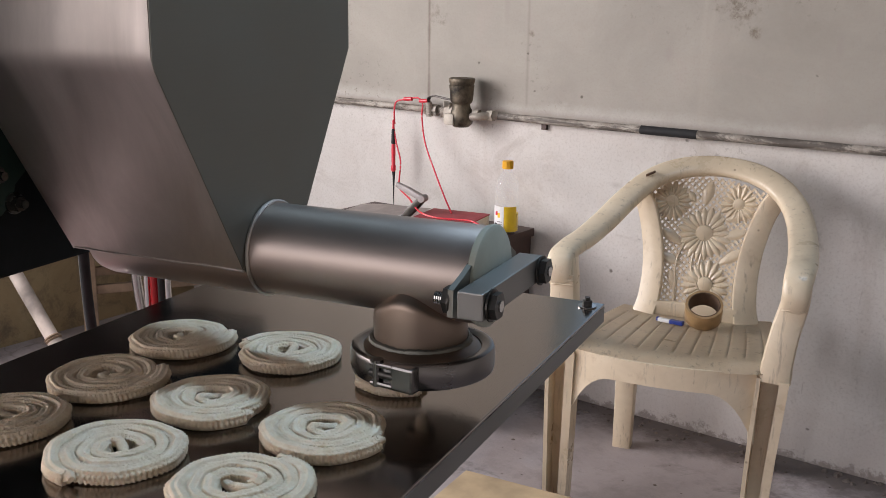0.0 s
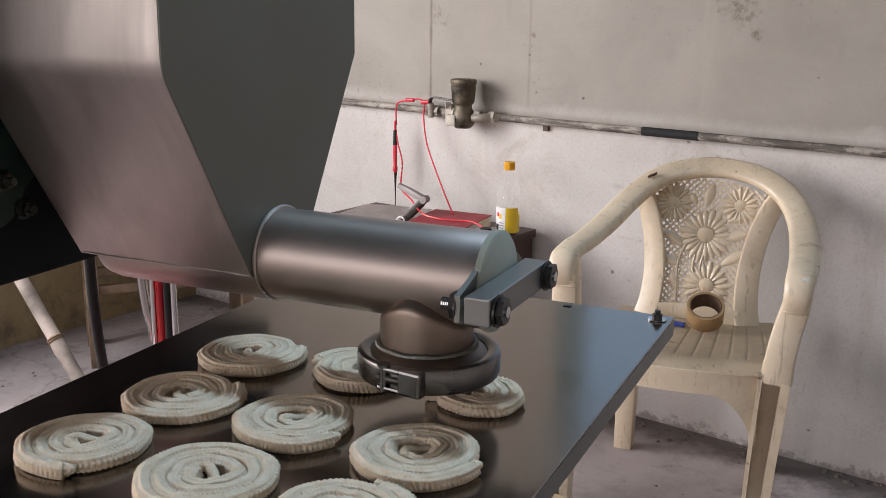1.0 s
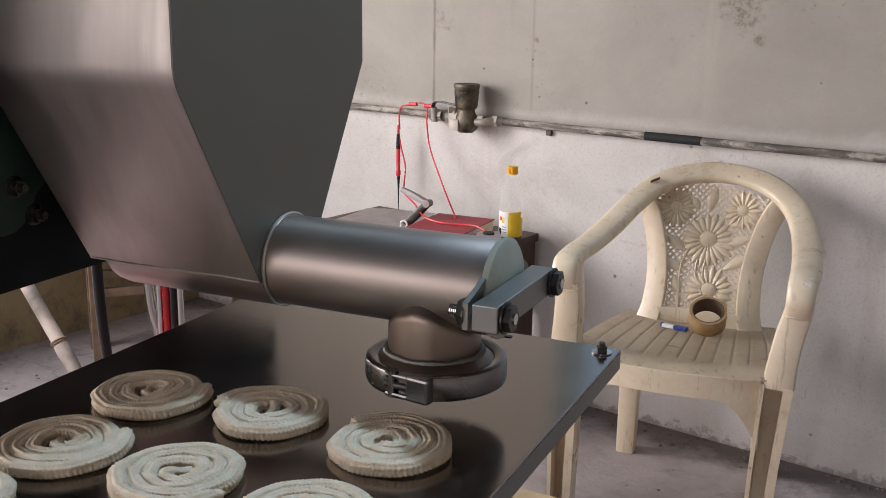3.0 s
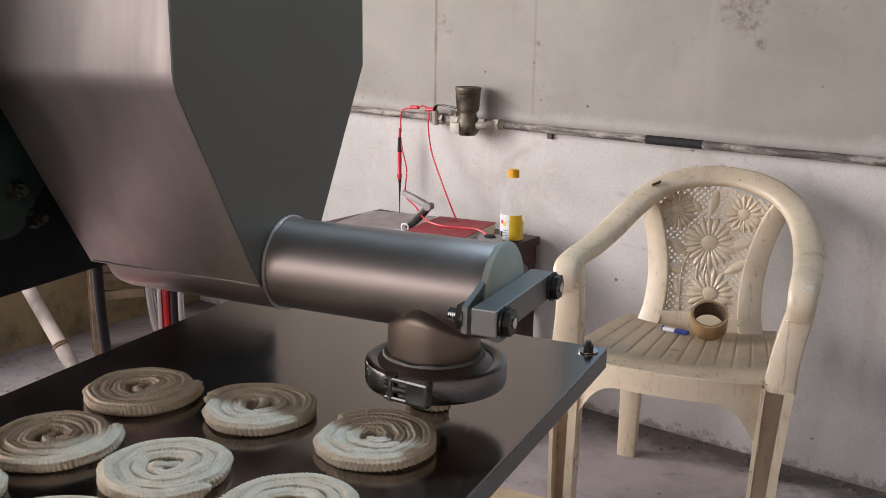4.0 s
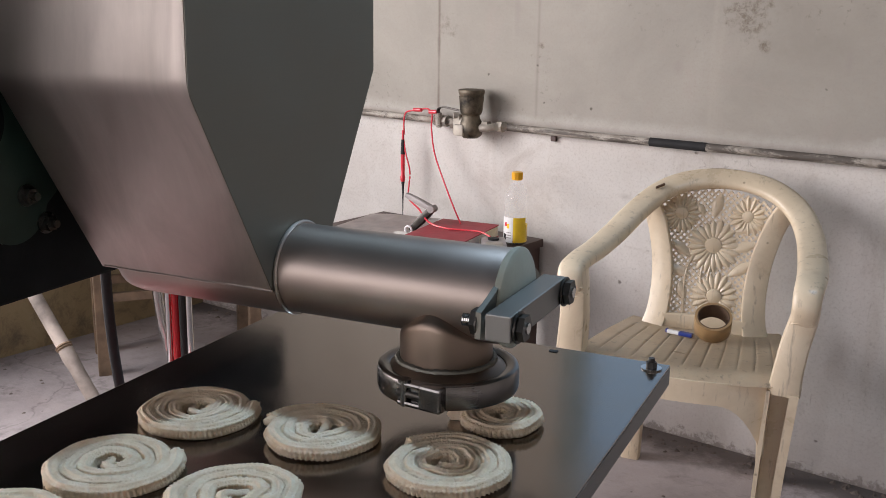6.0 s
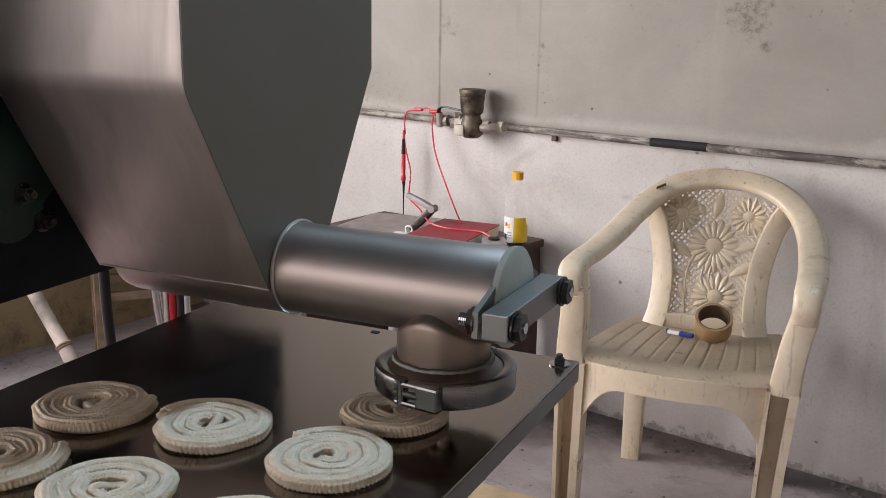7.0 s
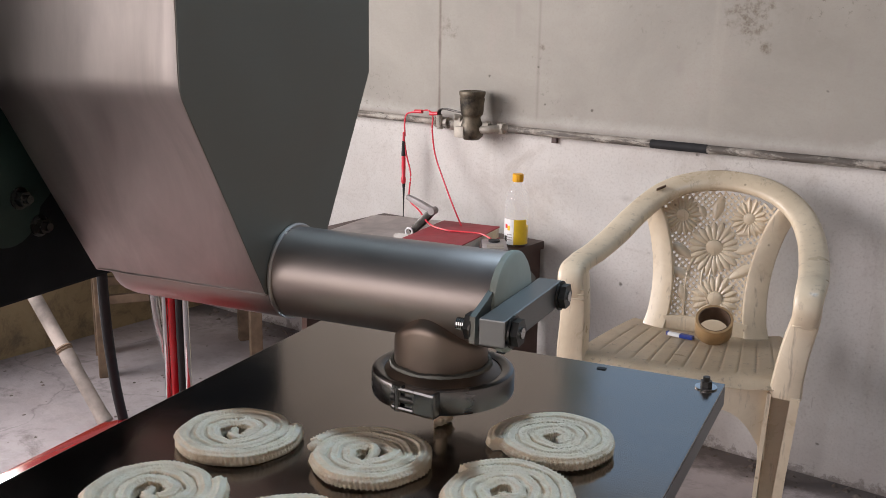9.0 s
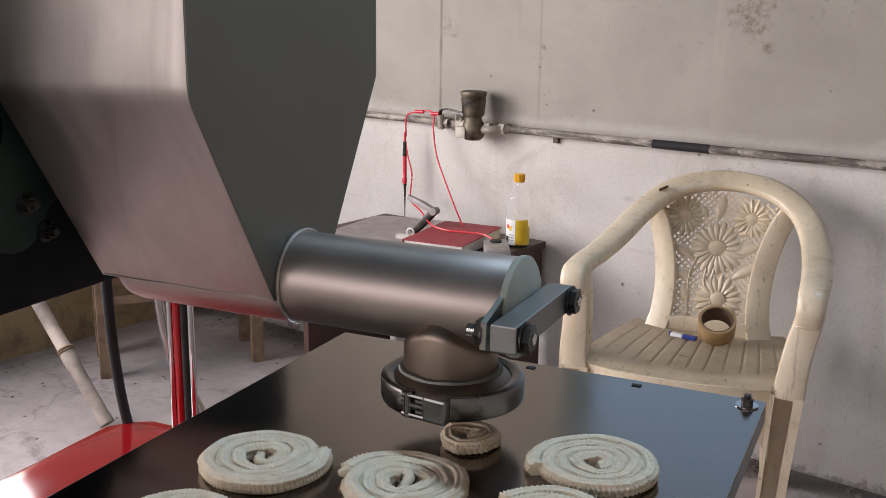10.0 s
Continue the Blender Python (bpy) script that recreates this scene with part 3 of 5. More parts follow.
    pts = [(-0.20, 1.30), (-0.20, 1.075)] + [(-0.112 + 0.036 * math.cos(a), 1.084 + 0.036 * math.sin(a)) for a in np.linspace(-2.2, -0.2, 11)] + [(-0.060, 1.090), (-0.060, 1.30)]
    prism(bm, pts, "x", -0.3745, 0.010)
    part("bearing_bracket", bm, GREEN, m, "dark green bearing bracket")
    # flat black disc stands for the shade inside the shaft opening
    bm = bmesh.new()
    cyl(bm, (-0.3645, -0.150, 1.155), (-0.3635, -0.150, 1.155), 0.034, seg=40)
    part("shaft_hole_disc", bm, BLACK, m, "black disc standing for a dark shaft opening")
    for y, z in ((-0.099, 1.088), (-0.080, 1.061)):
        bm = bmesh.new()
        cyl(bm, (-0.3645, y, z), (-0.3625, y, z), 0.0095, seg=20)
        cyl(bm, (-0.3625, y, z), (-0.3560, y, z), 0.0070, seg=6)
        cyl(bm, (-0.3560, y, z), (-0.3510, y, z), 0.0037, seg=12)
        part("hex_bolt", bm, OILED_STEEL, m)
    # red base with chrome posts
    bm = bmesh.new()
    box(bm, (-0.445, 0.095, 0.385), (0.37, 0.39, 0.67), bevel=0.055)
    part("base_cabinet", bm, RED_PAINT, m, "glossy red painted base", smooth=True)
    for x in (-0.58, -0.31):
        for y in (-0.05, 0.24):
            bm = bmesh.new()
            cyl(bm, (x, y, 0), (x, y, 0.055), 0.02)
            part("base_foot", bm, RUBBER, m)
    # one chrome post in stripes: red and black tubes stand for its reflections
    for x, y, r, mat, say in ((-0.5255, 0.262, 0.0042, CHROME, "thin chrome edge of the striped post"), (-0.5145, 0.264, 0.0060, RED_PAINT, "red tube standing for a reflection in the chrome post"), (-0.5025, 0.263, 0.0055, RUBBER, "black tube standing for a dark reflection in the chrome post"), (-0.4925, 0.262, 0.0042, CHROME, "thin chrome edge of the striped post"),
                              (-0.538, 0.275, 0.0022, RUBBER, "thin black wire")):
        bm = bmesh.new()
        cyl(bm, (x, y, 0.69), (x, y, 0.996), r, seg=20)
        part("post" if r > 0.003 else "wire", bm, mat, m, say, smooth=True)
    bm = bmesh.new()
    sweep(bm, smooth_path([(-0.480, 0.285, 0.695), (-0.50, 0.28, 0.74), (-0.535, 0.265, 0.83), (-0.545, 0.255, 0.996)], 8), round_profile(0.0065, 10))
    part("hose", bm, STEEL_BRIGHT, m, "grey clear hose", smooth=True)
    bm = bmesh.new()
    sweep(bm, smooth_path([(-0.60, 0.26, 0.69), (-0.606, 0.252, 0.76), (-0.604, 0.24, 0.86), (-0.601, 0.235, 0.996)], 8), round_profile(0.0068, 10))
    cyl(bm, (-0.601, 0.235, 0.945), (-0.601, 0.235, 0.994), 0.0115, seg=8)
    part("power_cable", bm, RUBBER, m, "black power cable", smooth=True)
    return m


extruder = build_machine()

# ---------------------------------------------------------------- the moving tray and the snacks on it
# the tray's own axes are the machine's; its origin is the far corner at the free end, on the plate's top
TILT = -24.5
TRAY_ROWS = [
    (0.0, 0.182, 1.045), (0.1, 0.173, 1.034), (0.2, 0.171, 1.026), (0.3, 0.173, 1.003), (0.4, 0.181, 0.986), (0.5, 0.194, 0.976),
    (0.6, 0.209, 0.979), (0.7, 0.224, 0.980), (0.8, 0.238, 0.993), (0.9, 0.244, 1.000), (1.0, 0.246, 1.014), (1.1, 0.243, 1.026),
    (1.2, 0.237, 1.046), (1.3, 0.228, 1.058), (1.4, 0.214, 1.065), (1.5, 0.199, 1.065), (1.6, 0.183, 1.061), (1.7, 0.170, 1.052),
    (1.8, 0.162, 1.041), (1.9, 0.157, 1.025), (2.0, 0.159, 1.010), (2.1, 0.166, 0.991), (2.2, 0.175, 0.979), (2.3, 0.187, 0.967),
    (2.4, 0.202, 0.964), (2.5, 0.204, 0.962), (2.6, 0.198, 0.960), (2.7, 0.189, 0.952), (2.8, 0.182, 0.944), (2.9, 0.175, 0.935),
    (3.0, 0.171, 0.929), (3.1, 0.171, 0.927), (3.2, 0.171, 0.927), (3.3, 0.171, 0.926), (3.4, 0.171, 0.926), (3.5, 0.157, 0.927),
    (3.6, 0.161, 0.912), (3.7, 0.176, 0.912), (3.8, 0.183, 0.926), (3.9, 0.175, 0.939), (4.0, 0.160, 0.943), (4.1, 0.147, 0.939),
    (4.2, 0.142, 0.917), (4.3, 0.149, 0.906), (4.4, 0.162, 0.897), (4.5, 0.179, 0.896), (4.6, 0.191, 0.909), (4.7, 0.195, 0.924),
    (4.8, 0.190, 0.938), (4.9, 0.178, 0.948), (5.0, 0.164, 0.953), (5.1, 0.150, 0.950), (5.2, 0.140, 0.939), (5.3, 0.135, 0.923),
    (5.4, 0.136, 0.906), (5.5, 0.144, 0.894), (5.6, 0.157, 0.880), (5.7, 0.174, 0.882), (5.8, 0.185, 0.887), (5.9, 0.197, 0.896),
    (6.0, 0.205, 0.910), (6.1, 0.206, 0.925), (6.2, 0.203, 0.940), (6.3, 0.194, 0.953), (6.4, 0.182, 0.961), (6.5, 0.167, 0.965),
    (6.6, 0.152, 0.964), (6.7, 0.138, 0.957), (6.8, 0.127, 0.948), (6.9, 0.121, 0.931), (7.0, 0.121, 0.917), (7.1, 0.127, 0.900),
    (7.2, 0.137, 0.887), (7.3, 0.148, 0.880), (7.4, 0.163, 0.874), (7.5, 0.176, 0.874), (7.6, 0.190, 0.874), (7.7, 0.202, 0.886),
    (7.8, 0.210, 0.901), (7.9, 0.215, 0.914), (8.0, 0.215, 0.920), (8.1, 0.225, 0.911), (8.2, 0.237, 0.902), (8.3, 0.248, 0.889),
    (8.4, 0.259, 0.874), (8.5, 0.260, 0.872), (8.6, 0.258, 0.871), (8.7, 0.260, 0.869), (8.8, 0.264, 0.873), (8.9, 0.259, 0.881),
    (9.0, 0.250, 0.874), (9.1, 0.254, 0.863), (9.2, 0.268, 0.863), (9.3, 0.275, 0.875), (9.4, 0.271, 0.888), (9.5, 0.256, 0.890),
    (9.6, 0.242, 0.880), (9.7, 0.234, 0.862), (9.8, 0.239, 0.843), (9.9, 0.253, 0.834), (10.0, 0.269, 0.843),
]


def tray_pose(x, y):
    return pose(x, y, TRAY_Z, 0, 0, TILT)


def build_tray():
    m = thing("snack_tray", tray_pose(*TRAY_ROWS[0][1:]), "dull steel tray plate with turned-down edges", "tray")
    w, d = 0.425, 0.66
    bm = bmesh.new()
    box(bm, (-w / 2, -d / 2, -0.0015), (w, d, 0.003), bevel=0.001)
    part("plate", bm, STEEL_TRAY, m)
    for x, y, sx, sy in ((-0.0015, -d / 2, 0.003, d), (-w + 0.0015, -d / 2, 0.003, d), (-w / 2, -0.0015, w - 0.008, 0.003), (-w / 2, -d + 0.0015, w - 0.008, 0.003)):
        bm = bmesh.new()
        box(bm, (x, y, -0.0115), (sx, sy, 0.017))
        part("edge_lip", bm, BAR, m)
    bm = bmesh.new()
    lathe(bm, [(0, 0.0), (0.0095, 0.0), (0.0098, 0.0008), (0.0098, 0.0014), (0, 0.0016)], (-0.014, -0.018, 0), seg=28)
    part("washer", bm, STEEL_BRIGHT, m)
    bm = bmesh.new()
    cyl(bm, (-0.014, -0.018, 0.001), (-0.014, -0.018, 0.0068), 0.0052, seg=6)
    cyl(bm, (-0.014, -0.018, 0.0068), (-0.014, -0.018, 0.0105), 0.0031, seg=12)
    part("hex_bolt", bm, DARK_STEEL, m)
    # thin dark blocks stand for the shade in slots; no hole is cut
    for x in (-0.112, -0.214):
        bm = bmesh.new()
        box(bm, (x, -0.0135, 0.0004), (0.0085, 0.0055, 0.0008), bevel=0.0003)
        part("slot_hole_patch", bm, RUBBER, m, "dark patch standing for a slot")
    # sliding carriage under the tray
    bm = bmesh.new()
    box(bm, (-w / 2, -d / 2, -0.05), (0.20, 0.30, 0.05), bevel=0.003)
    part("carriage", bm, BAR, m)
    return m


tray = build_tray()

# the spiral that the nozzle draws on the tray: radius grows evenly with the turn, at one speed
SPEED, PITCH, R_IN, R_OUT, DRAG = 0.1535, 0.00191, 0.00486, 0.0505, 0.872


def spiral(s):
    """Radius and angle after a length s of strand; the soft strand is dragged a little inwards."""
    r = math.sqrt(R_IN ** 2 + 2 * PITCH * s)
    if r < R_OUT:
        return DRAG * r, (r - R_IN) / PITCH
    full = (R_OUT ** 2 - R_IN ** 2) / (2 * PITCH)
    return DRAG * R_OUT, (R_OUT - R_IN) / PITCH + (s - full) / R_OUT


START = 0.045
LENGTH = (R_OUT ** 2 - R_IN ** 2) / (2 * PITCH) + 0.046


def strand(bm, s0, s1, phase, rnd, wob, origin=Vector((0, 0, 0))):
    """A stretch of ridged dough strand along the spiral."""
    steps = max(6, int((s1 - s0) / 0.00105))
    pts = 32
    rings = []
    for i in range(steps + 1):
        s = s0 + (s1 - s0) * i / steps
        r, a = spiral(s)
        a += phase
        out = Vector((math.cos(a), math.sin(a), 0))
        r += 0.0009 * math.sin(3 * a + wob) + 0.0005 * math.sin(7.3 * a)
        c = out * r
        z0 = 0.0054 + 0.0010 * math.sin(1.7 * a + wob) * math.sin(0.6 * a)
        ring = []
        twist = s * 2
        for k in range(pts):
            b = 2 * math.pi * k / pts + twist
            cb, sb = math.cos(b), math.sin(b)
            lobe = 0.89 + 0.11 * math.cos(8 * (b - twist))
            edge = abs(cb) ** 3
            bead = lobe * (1.0 + (0.03 + 0.16 * edge) * math.sin(s * 2 * math.pi / 0.0037 + (k // 3) * 2.2 + 1.4 * math.sin(s * 130 + k // 3)) + rnd.uniform(-0.022, 0.022))
            rr = 0.0067 * bead
            z = max(0.0004, z0 + 0.0061 * bead * math.copysign(abs(sb) ** 0.72, sb))
            ring.append(bm.verts.new(c + out * rr * math.cos(b) + Vector((0, 0, z)) - origin))
        rings.append(ring)
    for p, q in zip(rings, rings[1:]):
        for i in range(pts):
            j = (i + 1) % pts
            bm.faces.new((p[i], p[j], q[j], q[i]))
    bm.faces.new(rings[0][::-1])
    bm.faces.new(rings[-1])


def finish_strand(name, bm, parent):
    for f in bm.faces:
        f.smooth = len(f.verts) == 4
    me = bpy.data.meshes.new(name)
    bm.to_mesh(me)
    bm.free()
    me.materials.append(DOUGH)
    ob = new(name, me)
    ob.parent = parent
    return ob


def inner_end(bm, phase, rnd):
    """The strand's first end, folded over the spiral's middle."""
    r, a0 = spiral(START)
    start = Vector((r * math.cos(a0 + phase), r * math.sin(a0 + phase), 0.0070))
    d = Vector((-math.sin(a0 + phase), math.cos(a0 + phase), 0))
    path = smooth_path([start + d * 0.002, start - d * 0.004 + Vector((0, 0, 0.001)), start * 0.45 - d * 0.006 + Vector((0, 0, 0.005)), start * -0.25 - d * 0.002 + Vector((0, 0, 0.007)), start * -0.8 + d * 0.002 + Vector((0, 0, 0.0105))], 6)
    def prof(s):
        out = []
        for k in range(14):
            b = 2 * math.pi * k / 14
            rr = 0.0043 * (1.0 if k % 2 == 0 else 0.78) * (1 + rnd.uniform(-0.08, 0.08)) * (0.7 + 0.3 * math.sin(math.pi * (0.15 + 0.7 * s)))
            out.append((rr * math.cos(b), rr * math.sin(b) * 0.9))
        return out
    sweep(bm, path, prof)


def outer_end(bm, phase, rnd, length):
    """A torn tail at the strand's last end."""
    r, a = spiral(length)
    a += phase
    out, t = Vector((math.cos(a), math.sin(a), 0)), Vector((-math.sin(a), math.cos(a), 0))
    p = out * r + Vector((0, 0, 0.006))
    path = [p, p + t * 0.003 + out * 0.0006, p + t * 0.005 + out * 0.0018 + Vector((0, 0, 0.0008)), p + t * 0.007 + out * 0.0032 + Vector((0, 0, 0.0004))]
    def prof(s):
        return [(0.0056 * (1 - 0.55 * s) * (1.0 if k % 2 == 0 else 0.76) * (1 + rnd.uniform(-0.1, 0.1)) * math.cos(2 * math.pi * k / 14),
                 0.0056 * (1 - 0.6 * s) * (1.0 if k % 2 == 0 else 0.76) * math.sin(2 * math.pi * k / 14)) for k in range(14)]
    sweep(bm, path, prof)


SNACK = "raw off-white spiral of ridged dough on the tray"
LAID_BEFORE = ((-0.319, -0.301), (-0.209, -0.292), (-0.3105, -0.408), (-0.2015, -0.409), (-0.092, -0.420), (-0.316, -0.509), (-0.203, -0.515), (-0.098, -0.522))
snacks = []          # every snack with its place on the tray
for count, place in enumerate(LAID_BEFORE):
    rnd = random.Random(100 + count)
    phase = rnd.uniform(0, 6.28)
    ob = thing("dough_spiral", tray.matrix_world @ Matrix.Translation((*place, 0)), SNACK, "snack", "dough spirals on the tray")
    bm = bmesh.new()
    size = LENGTH + rnd.uniform(-0.02, 0.03)
    strand(bm, START, size, phase, rnd, rnd.uniform(0, 6.28))
    finish_strand("coil", bm, ob)
    bm = bmesh.new()
    inner_end(bm, phase, rnd)
    finish_strand("inner_end", bm, ob)
    bm = bmesh.new()
    outer_end(bm, phase, rnd, size)
    finish_strand("outer_end", bm, ob)
    snacks.append((ob, place))

# the three snacks that are laid during the shot: start time, place on the tray, phase of the spiral
DRAWN = []
CELL = 0.1


def drawn_snack(began, centre, phase, seed):
    rnd = random.Random(seed)
    ob = thing("dough_spiral", tray.matrix_world @ Matrix.Translation((*centre, 0)), "fresh off-white dough spiral being laid on the tray", "snack", "dough spirals on the tray")
    snacks.append((ob, centre))
    t = began + 0.05
    while True:
        s0, s1 = SPEED * (t - began), min(LENGTH, SPEED * (t + CELL - began))
        if s0 >= LENGTH - 0.002 or t > 10.0:
            break
        if t + CELL <= 0.001:
            # laid before the shot begins
            while t + 2 * CELL <= 0.001:
                t += CELL
            s0, s1 = 0.008, SPEED * (t + CELL - began)
        mid = (s0 + s1) / 2
        r, a = spiral(mid)
        at = Vector((r * math.cos(a + phase), r * math.sin(a + phase), 0)) if s1 - s0 < 0.1 else Vector((0, 0, 0))
        bm = bmesh.new()
        strand(bm, s0, s1 + 0.0006, phase, rnd, seed * 1.3, origin=at)
        piece = finish_strand("strand_piece", bm, ob)
        piece.location = at
        if t + CELL > 0.0:
            DRAWN.append((piece, at, centre, t))
        t += CELL
    return ob


def laid(began, corner, phase, seed):
    """A snack whose spiral is drawn while the tray's corner circles round a point."""
    p = MACHINE @ Vector((NX, NY, 0)) - Vector((*corner, 0))
    q = Matrix.Rotation(radians(-TILT), 3, "Z") @ p
    return drawn_snack(began, (q.x, q.y), phase + math.pi - radians(TILT), seed)


def build_hanging_strand():
    m = thing("dough_strand", MACHINE @ pose(NX, NY, 0.932), "short off-white dough strand hanging from the nozzle", "dough strand")
    bm = bmesh.new()
    rnd = random.Random(2)
    path = [Vector((0.0006 * math.sin(k), 0.0005 * k * 0.3, 0.0022 * k)) for k in range(9)]
    sweep(bm, path, lambda s: [(0.0052 * (1 if k % 2 == 0 else 0.76) * (1 + rnd.uniform(-0.05, 0.05)) * math.cos(2 * math.pi * k / 16), 0.0052 * (1 if k % 2 == 0 else 0.76) * math.sin(2 * math.pi * k / 16)) for k in range(16)])
    finish_strand("strand_end", bm, m)


build_hanging_strand()
laid(-1.946, (0.2047, 1.0070), -0.5653, 7)
laid(3.391, (0.1623, 0.9159), 0.4683, 8)
laid(8.871, (0.2562, 0.8699), 6.6206, 9)

# ---------------------------------------------------------------- the plastic chair
# its own axes: x to the sitter's left as seen from the front, y to the back, origin on the floor under the seat's front edge
CHAIR = pose(0.530, 2.20, 0, 0, 0, -22)


def back_point(x, z):
    """A place on the curved inside of the backrest."""
    k = (z - 0.42) / 0.40
    return Vector((x, 0.375 + 0.105 * k - 0.9 * x * x, z))


def build_chair():
    m = thing("plastic_armchair", CHAIR, "worn cream plastic armchair with a flower lattice back", "chair")
    # rim: both arms and the top of the back in one band
    pts = [(-0.262, 0.020, 0.570), (-0.266, -0.002, 0.618), (-0.266, 0.012, 0.648), (-0.259, 0.07, 0.660), (-0.245, 0.14, 0.668), (-0.221, 0.24, 0.692), (-0.187, 0.345, 0.735), (-0.140, 0.422, 0.777), (-0.075, 0.460, 0.803),
           (0.012, 0.476, 0.813), (0.098, 0.465, 0.806), (0.163, 0.437, 0.785), (0.211, 0.390, 0.752), (0.241, 0.310, 0.715), (0.256, 0.20, 0.686), (0.262, 0.10, 0.670), (0.262, 0.04, 0.664), (0.260, 0.005, 0.650), (0.258, -0.006, 0.615), (0.252, 0.020, 0.570)]
    path = smooth_path(pts, 6)

    def rim(s):
        e = abs(2 * s - 1)
        w, h = 0.054 + 0.014 * math.sin(math.pi * e), 0.030 + 0.006 * e
        return [(w * 0.5 * math.copysign(abs(math.cos(a)) ** 0.6, math.cos(a)), h * 0.5 * math.copysign(abs(math.sin(a)) ** 0.7, math.sin(a))) for a in np.linspace(0, 2 * math.pi, 17)[:-1]]

    def rim_up(s):
        e = abs(2 * s - 1)
        k = max(0.0, 1 - e * 1.35)
        q = max(0.0, min(1.0, (e - 0.78) / 0.14))
        q = q * q * (3 - 2 * q)
        return Vector((0, -0.85 * k - 1.0 * q, (1 - 0.35 * k) * (1 - 0.9 * q))).normalized()

    bm = bmesh.new()
    sweep(bm, path, rim, up=rim_up)
    part("arm_and_back_rim", bm, CREAM, m, smooth=True)
    # front legs run up into the arms
    for sx in (-1, 1):
        bm = bmesh.new()
        line = ((-0.262, 0.0), (-0.259, 0.20), (-0.255, 0.425)) if sx < 0 else ((0.206, 0.0), (0.214, 0.20), (0.228, 0.425))
        path = smooth_path([(x, 0.036 - 0.03 * z, z) for x, z in line], 6)
        # below the seat the leg is a channel, open to the front
        def leg(s):
            w, d, q = 0.029 + 0.006 * s, 0.026 + 0.008 * s, 0.006
            return [(-w, -d), (-w + q * 1.6, -d), (-w + q * 1.6, d - q), (w - q * 3.4, d - q), (w - q * 3.4, -d), (w, -d), (w, d), (-w, d)]
        sweep(bm, path, leg, up=(0, 1, 0))
        top = line[-1][0]
        path = smooth_path([(top + sx * 0.002, 0.026, 0.418), (top + sx * 0.005, 0.024, 0.46), (top + sx * (0.015 if sx > 0 else 0.002), 0.022, 0.53), (sx * 0.258, 0.022, 0.60), (sx * 0.261, 0.024, 0.645)], 6)
        sweep(bm, path, lambda s: rect_profile(0.070 - 0.014 * s, 0.070 - 0.012 * s, 0.012), up=(0, 1, 0))
        leg_ob = part("front_leg", bm, CREAM, m, smooth=True)
        for k in range(3):
            bm = bmesh.new()
            z = 0.588 + 0.012 * k
            sweep(bm, smooth_path([(sx * 0.257 - 0.026, -0.004, z - 0.003), (sx * 0.257 - 0.02, -0.010, z - 0.001), (sx * 0.257, -0.0115, z), (sx * 0.257 + 0.02, -0.010, z - 0.001), (sx * 0.257 + 0.026, -0.004, z - 0.003)], 5), round_profile(0.0018, 6))
            part("rib", bm, CREAM, leg_ob)
        bm = bmesh.new()
        path = smooth_path([(sx * 0.185, 0.450, 0.0), (sx * 0.177, 0.420, 0.2), (sx * 0.168, 0.385, 0.38), (sx * 0.165, 0.380, 0.405)], 5)
        sweep(bm, path, lambda s: rect_profile(0.050 + 0.012 * s, 0.042 + 0.01 * s, 0.006), up=(0, 1, 0))
        part("back_leg", bm, CREAM, m, smooth=True)
    # seat: dished, with grooves running front to back
    bm = bmesh.new()
    nx, ny = 120, 30
    grid = []
    for j in range(ny + 1):
        v = j / ny
        row = []
        for i in range(nx + 1):
            u = 2 * i / nx - 1
            wide = 0.245 - 0.055 * v ** 1.5
            x = u * wide
            y = -0.03 * (1 - u * u) * (1 - v) + v * 0.395
            z = 0.445 - 0.020 * v + 0.010 * u * u - 0.018 * max(0, 1 - v / 0.10) ** 2
            g = (u * 0.245) / 0.041
            if 0.16 < v < 0.86 and abs(u) < 0.86:
                z -= 0.0026 * max(0, 1 - abs(g - round(g)) * 0.041 / 0.0036)
            row.append(bm.verts.new((x, y, z)))
        grid.append(row)
    for a, b in zip(grid, grid[1:]):
        for i in range(nx):
            bm.faces.new((a[i], a[i + 1], b[i + 1], b[i]))
    bmesh.ops.solidify(bm, geom=bm.faces[:], thickness=0.006)
    part("seat", bm, CREAM, m, smooth=True)
    # front apron with an arch between the legs, and side aprons
    bm = bmesh.new()
    n = 28
    rows = []
    for i in range(n + 1):
        u = 2 * i / n - 1
        x, y = u * 0.2165 - 0.0185, -0.032 * (1 - u * u) - 0.004 + 0.012 * u ** 4
        low = 0.378 - 0.12 * max(0, (abs(u) - 0.48) / 0.52) ** 2.4
        rows.append([bm.verts.new((x, y, z)) for z in (0.432, 0.42, (0.42 + low) / 2, low)] + [bm.verts.new((x, y + 0.007, low)), bm.verts.new((x, y + 0.007, 0.432))])
    for a, b in zip(rows, rows[1:]):
        for k in range(6):
            bm.faces.new((a[k], a[(k + 1) % 6], b[(k + 1) % 6], b[k]))
    bm.faces.new(rows[0]), bm.faces.new(rows[-1][::-1])
    part("front_apron", bm, CREAM, m, smooth=True)
    for sx in (-1, 1):
        bm = bmesh.new()
        sheet(bm, [(sx * 0.226, 0.062, 0.436), (sx * 0.226, 0.062, 0.372), (sx * 0.208, 0.30, 0.380), (sx * 0.190, 0.395, 0.37), (sx * 0.190, 0.395, 0.430)], 0.006)
        part("side_apron", bm, CREAM, m)
    # the two stiles of the back
    for sx in (-1, 1):
        bm = bmesh.new()
